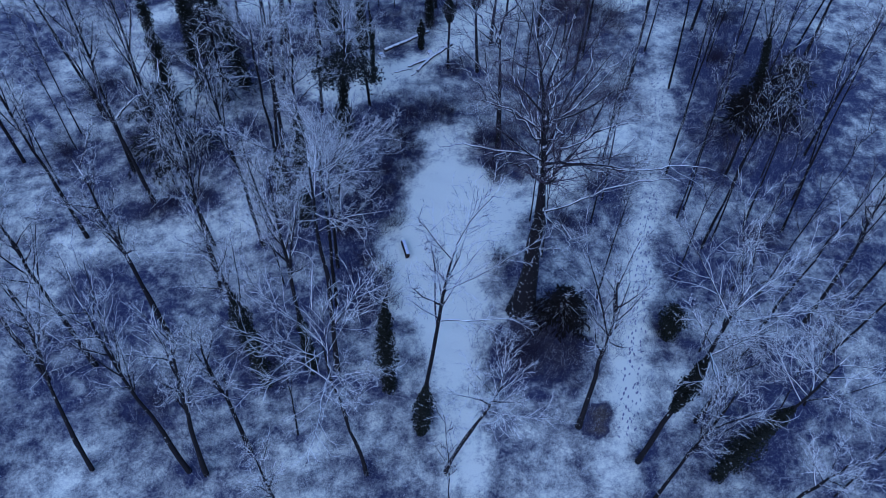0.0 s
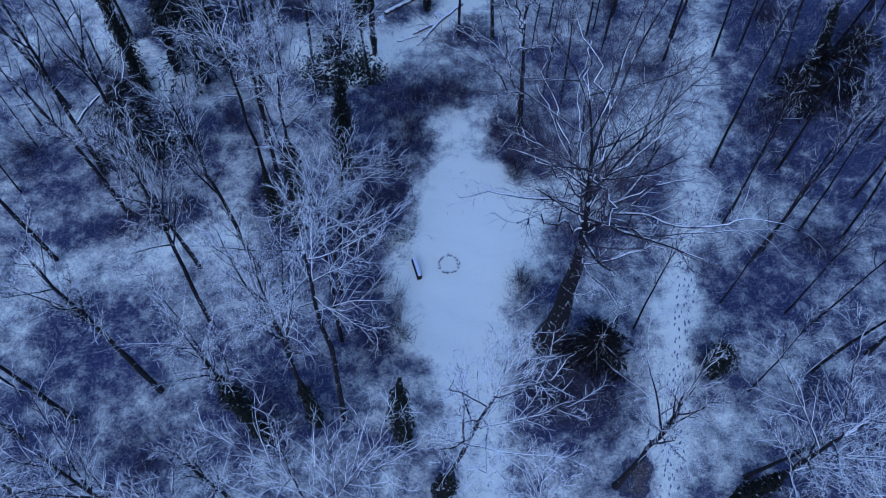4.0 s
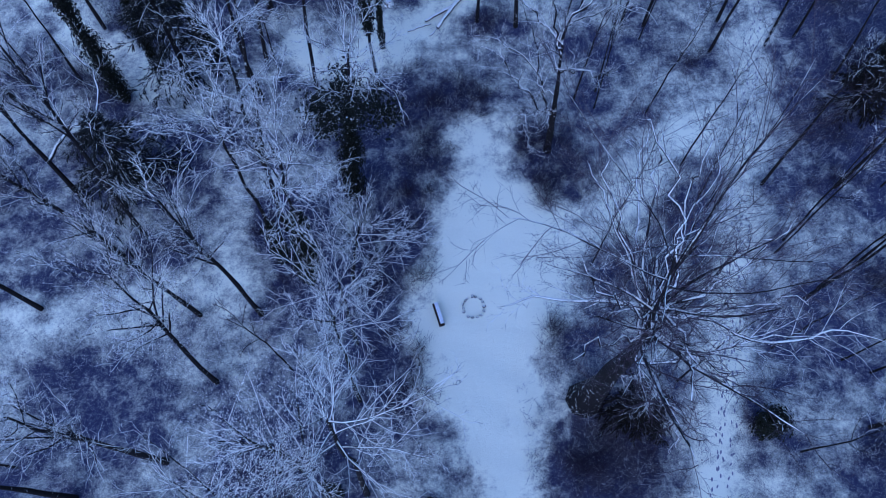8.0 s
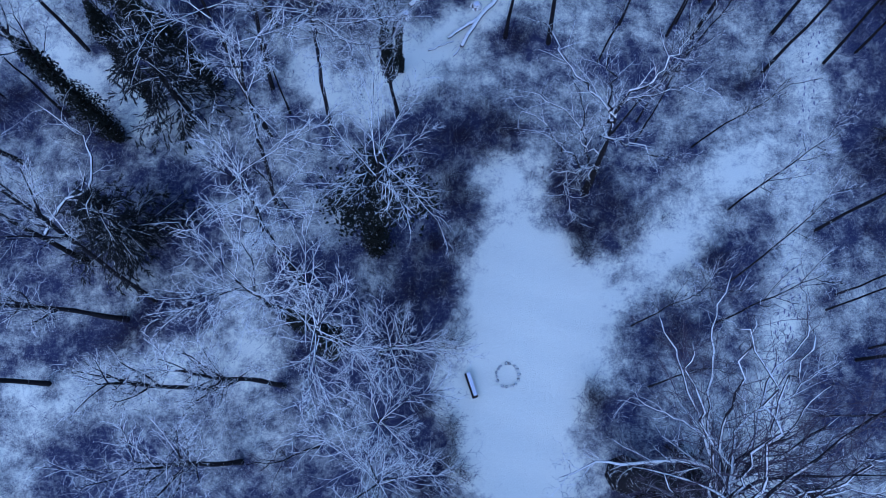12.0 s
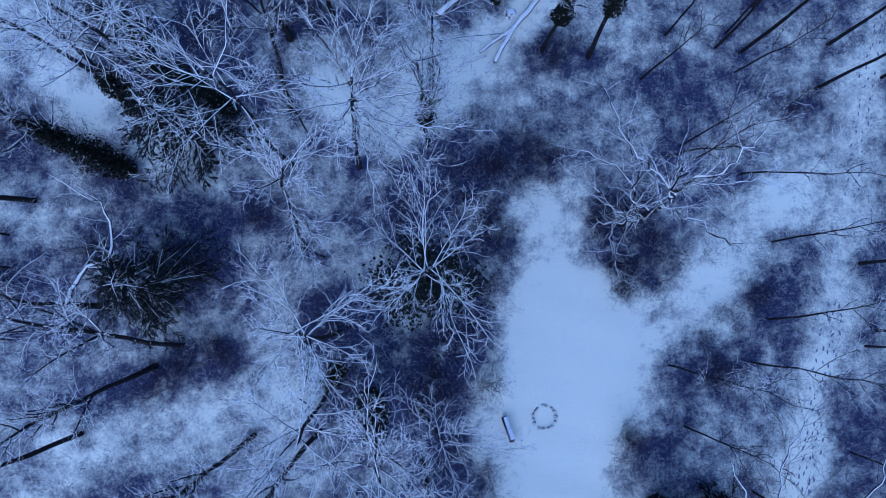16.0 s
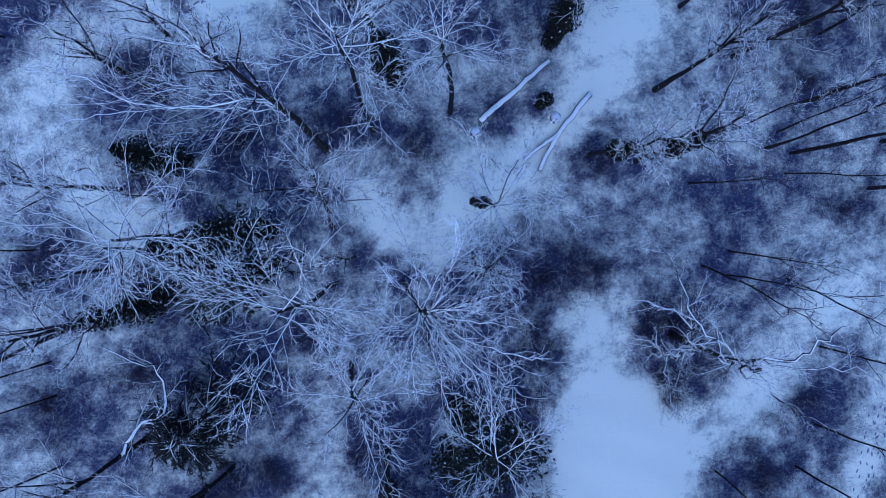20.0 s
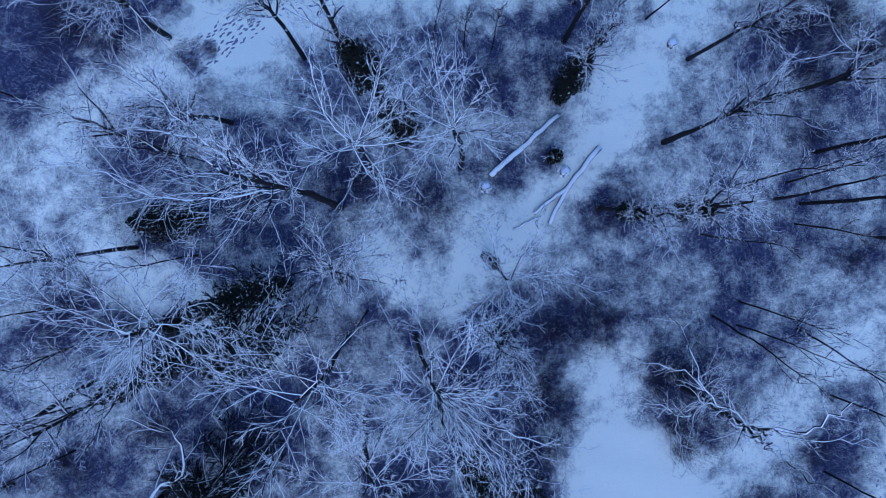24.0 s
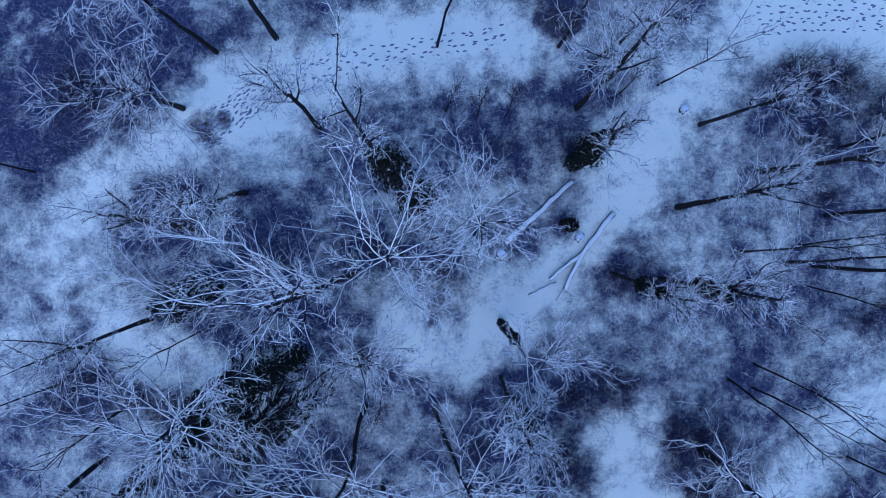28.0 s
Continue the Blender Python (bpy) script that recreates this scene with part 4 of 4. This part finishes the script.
arm(tree_at(8.6, 80.0), [(8.4, 80.1, 9.0), (9.7, 80.4, 10.0), (11.2, 80.4, 11.0)], 0.10)


# ---------------------------------------------------------------- bench, fire ring, fallen wood, footprints
def block(name, size, place, turn, mat, parent, label="", wear=0.012):
    """A box with worn, bevelled edges."""
    bm = bmesh.new()
    bmesh.ops.create_cube(bm, size=1)
    bmesh.ops.scale(bm, vec=size, verts=bm.verts)
    bmesh.ops.bevel(bm, geom=bm.edges[:], offset=min(size) * 0.14, segments=2, affect="EDGES")
    for v in bm.verts:
        v.co += Vector(rng.normal(0, wear * 0.3, 3))
    me = bpy.data.meshes.new(name)
    bm.to_mesh(me)
    bm.free()
    me.materials.append(mat)
    ob = new(name, me)
    ob.parent = parent
    ob.matrix_local = pose(*place, 0, 0, turn)
    if label:
        ob["label"] = label
    return ob


def build_bench():
    root = new("bench")
    root.matrix_world = pose(-2.78, 42.58, 0, 0, 0, -74)
    tagged(root, "low dark wooden bench capped with smooth snow in the clearing", "bench")
    # thick seat and narrow offset cap: their dark edge stands in for shade underneath
    block("seat", (1.85, 0.42, 0.20), (0, 0, 0.40), 0, PLANK, root)
    block("snow_cap", (1.68, 0.27, 0.06), (-0.07, 0.065, 0.528), 0, SNOWCAP, root, "smooth layer of fresh snow")
    for x in (-0.78, 0.78):
        block("leg", (0.12, 0.36, 0.36), (x, 0, 0.125), 0, PLANK, root)


SNOWCAP, sn, sl, ss = material("fresh_snow")
sw = sn.new("ShaderNodeTexCoord").outputs["Object"]
sf = noise_node(sn, sl, sw, 6.0)
sl.new(mix_node(sn, sl, sf, (0.74, 0.76, 0.79), (0.82, 0.84, 0.86)), ss.inputs["Base Color"])
ss.inputs["Roughness"].default_value = 0.7
bump_node(sn, sl, sf, 0.3, 0.03, ss)
build_bench()


def rock(name, x, y, w, h, parent, mat=STONE):
    """A rounded field stone, sunk a little into the snow."""
    bm = bmesh.new()
    bmesh.ops.create_icosphere(bm, subdivisions=2, radius=1)
    seed = rng.random() * 50
    for v in bm.verts:
        k = 0.82 + 0.4 * noise.noise(v.co * 1.3 + Vector((seed, 0, 0)))
        v.co = Vector((v.co.x * w * k, v.co.y * w * 0.75 * k, v.co.z * h * k))
    me = bpy.data.meshes.new(name)
    bm.to_mesh(me)
    bm.free()
    for q in me.polygons:
        q.use_smooth = True
    me.materials.append(mat)
    ob = new(name, me)
    ob.parent = parent
    ob.matrix_local = pose(x, y, h * 0.45, 0, 0, rng.random() * 360)
    return ob


fire_ring = tagged(new("fire_ring"), "ring of snow-capped field stones round a cold fireplace", "fire ring")
fire_ring.location = (-0.15, 43.22, 0)
for i in range(15):
    a = i * 2 * math.pi / 15 + rng.normal(0, 0.06)
    rock("stone", 0.82 * math.cos(a) + rng.normal(0, 0.04), 0.82 * math.sin(a) + rng.normal(0, 0.04), 0.12 + 0.05 * rng.random(), 0.11 + 0.04 * rng.random(), fire_ring)


def log(places, girth, label):
    """A fallen trunk lying on the ground through the given places, with cut ends."""
    root = tagged(new("fallen_log"), label, "log", group="fallen logs")
    root.location = (*places[0], 0)
    a = np.array(places) - np.array(places[0])
    f = np.linspace(0, len(a) - 1, 10)
    p = np.stack([np.interp(f, np.arange(len(a)), a[:, 0]), np.interp(f, np.arange(len(a)), a[:, 1]), np.full(10, girth * 0.85)], 1)
    p[:, :2] += rng.normal(0, 0.03, (10, 2))
    way = p[-1] - p[-2]
    p = np.concatenate([p[:1], p, p[-1:] + way * 0.01])[None]
    r = girth * np.concatenate([[0.02], np.linspace(1, 0.7, 10), [0.0]])[None]
    mesh_object("trunk", *tubes(p, r, 9), LOGWOOD, root)
    return root


def stump(x, y, w, h, label):
    root = tagged(new("tree_stump"), label, "stump", group="stumps")
    root.location = (x, y, 0)
    p = np.zeros((1, 6, 3))
    p[0, :, 2] = [-0.1, 0.05, h * 0.6, h, h, h]
    mesh_object("body", *tubes(p, w * np.array([[1.5, 1.2, 1.0, 0.95, 0.5, 0.0]]), 11), LOGWOOD, root)
    block("snow_cap", (w * 1.15, w * 1.0, 0.10), (0, 0, h + 0.045), 20, SNOWCAP, root, "cushion of snow")
    return root


log([(-6.19, 72.84), (-3.6, 74.8), (-1.07, 76.77)], 0.24, "long straight fallen trunk under a layer of snow")
stump(-6.6, 72.1, 0.34, 0.25, "uprooted snow-covered stump beside a fallen trunk")
log([(1.67, 74.19), (0.3, 72.7), (-0.83, 71.47), (-2.21, 69.15)], 0.22, "forked fallen trunk covered with snow")
log([(-0.83, 71.47), (-2.0, 70.8), (-3.3, 69.9)], 0.17, "side fork of a fallen trunk covered with snow")
log([(-4.9, 68.9), (-3.9, 69.3), (-2.8, 69.6)], 0.08, "thin fallen branch under snow")
log([(-2.9, 68.3), (-2.0, 69.6), (-1.2, 70.6)], 0.07, "thin fallen branch under snow")
stump(7.53, 81.2, 0.34, 0.25, "round sawn stump with a cap of snow")
stump(-0.86, 72.75, 0.34, 0.22, "round sawn stump with a cap of snow")
plant(11.0, 35.0, 4.2, 0, 0, 3.1, "yewdark")
plant(20.0, 33.8, 4, 0, 0, 1.0, "ivybush")
plant(36.8, 62.0, 8, 0, 0, 4.0, "yewdark")
plant(33.0, 60.5, 5, 0, 0, 3.0, "yewdark")


def footprints(a, b, wide, rows, step):
    """Rows of footprints through the snow from a to b: slightly raised ovals, darkened by colour."""
    a, b = np.array(a), np.array(b)
    d = b - a
    ln = np.hypot(*d)
    d = d / ln
    side = np.array([-d[1], d[0]])
    n = int(ln / step)
    s = (np.arange(n)[:, None] + rng.random((n, rows)) * 0.9) * step
    off = (np.arange(rows) + 0.5) / rows * 2 * wide - wide + rng.normal(0, 0.14, (n, rows))
    c = a + s[..., None] * d + off[..., None] * side
    c = c.reshape(-1, 2)
    turn = np.arctan2(d[1], d[0]) + rng.normal(0, 0.25, len(c))
    ring = np.arange(8) * 2 * np.pi / 8
    big = 0.8 + 0.4 * rng.random(len(c))
    ex, ey = 0.16 * np.cos(ring) * (1 + 0.12 * np.cos(ring)), 0.062 * np.sin(ring)
    x = c[:, :1] + big[:, None] * (ex * np.cos(turn)[:, None] - ey * np.sin(turn)[:, None])
    y = c[:, 1:] + big[:, None] * (ex * np.sin(turn)[:, None] + ey * np.cos(turn)[:, None])
    z = relief(x, y) + 0.012
    verts = np.concatenate([np.stack([x, y, z], -1), np.concatenate([c, relief(c[:, :1], c[:, 1:]) + 0.024], 1)[:, None]], 1).reshape(-1, 3)
    j = np.arange(8)
    k = (np.arange(len(c)) * 9)[:, None]
    tris = np.stack([k + j, k + (j + 1) % 8, np.broadcast_to(k + 8, (len(c), 8))], -1).reshape(-1, 3)
    ob = mesh_object("footprints", verts, tris, NO4, PRINT)
    tagged(ob, "dark footprints trodden into the snow of the path", "footprints", kind="stuff")


footprints((15.0, 24.0), (21.6, 51.0), 0.75, 3, 0.62)
footprints((23.2, 57.5), (26.8, 72.0), 0.7, 2, 0.7)
footprints((-27.0, 82.3), (-21.8, 85.5), 1.1, 8, 0.46)
footprints((-20.0, 86.4), (-4.0, 87.8), 0.8, 4, 0.7)
footprints((13.5, 87.2), (26.0, 86.6), 1.2, 5, 0.6)
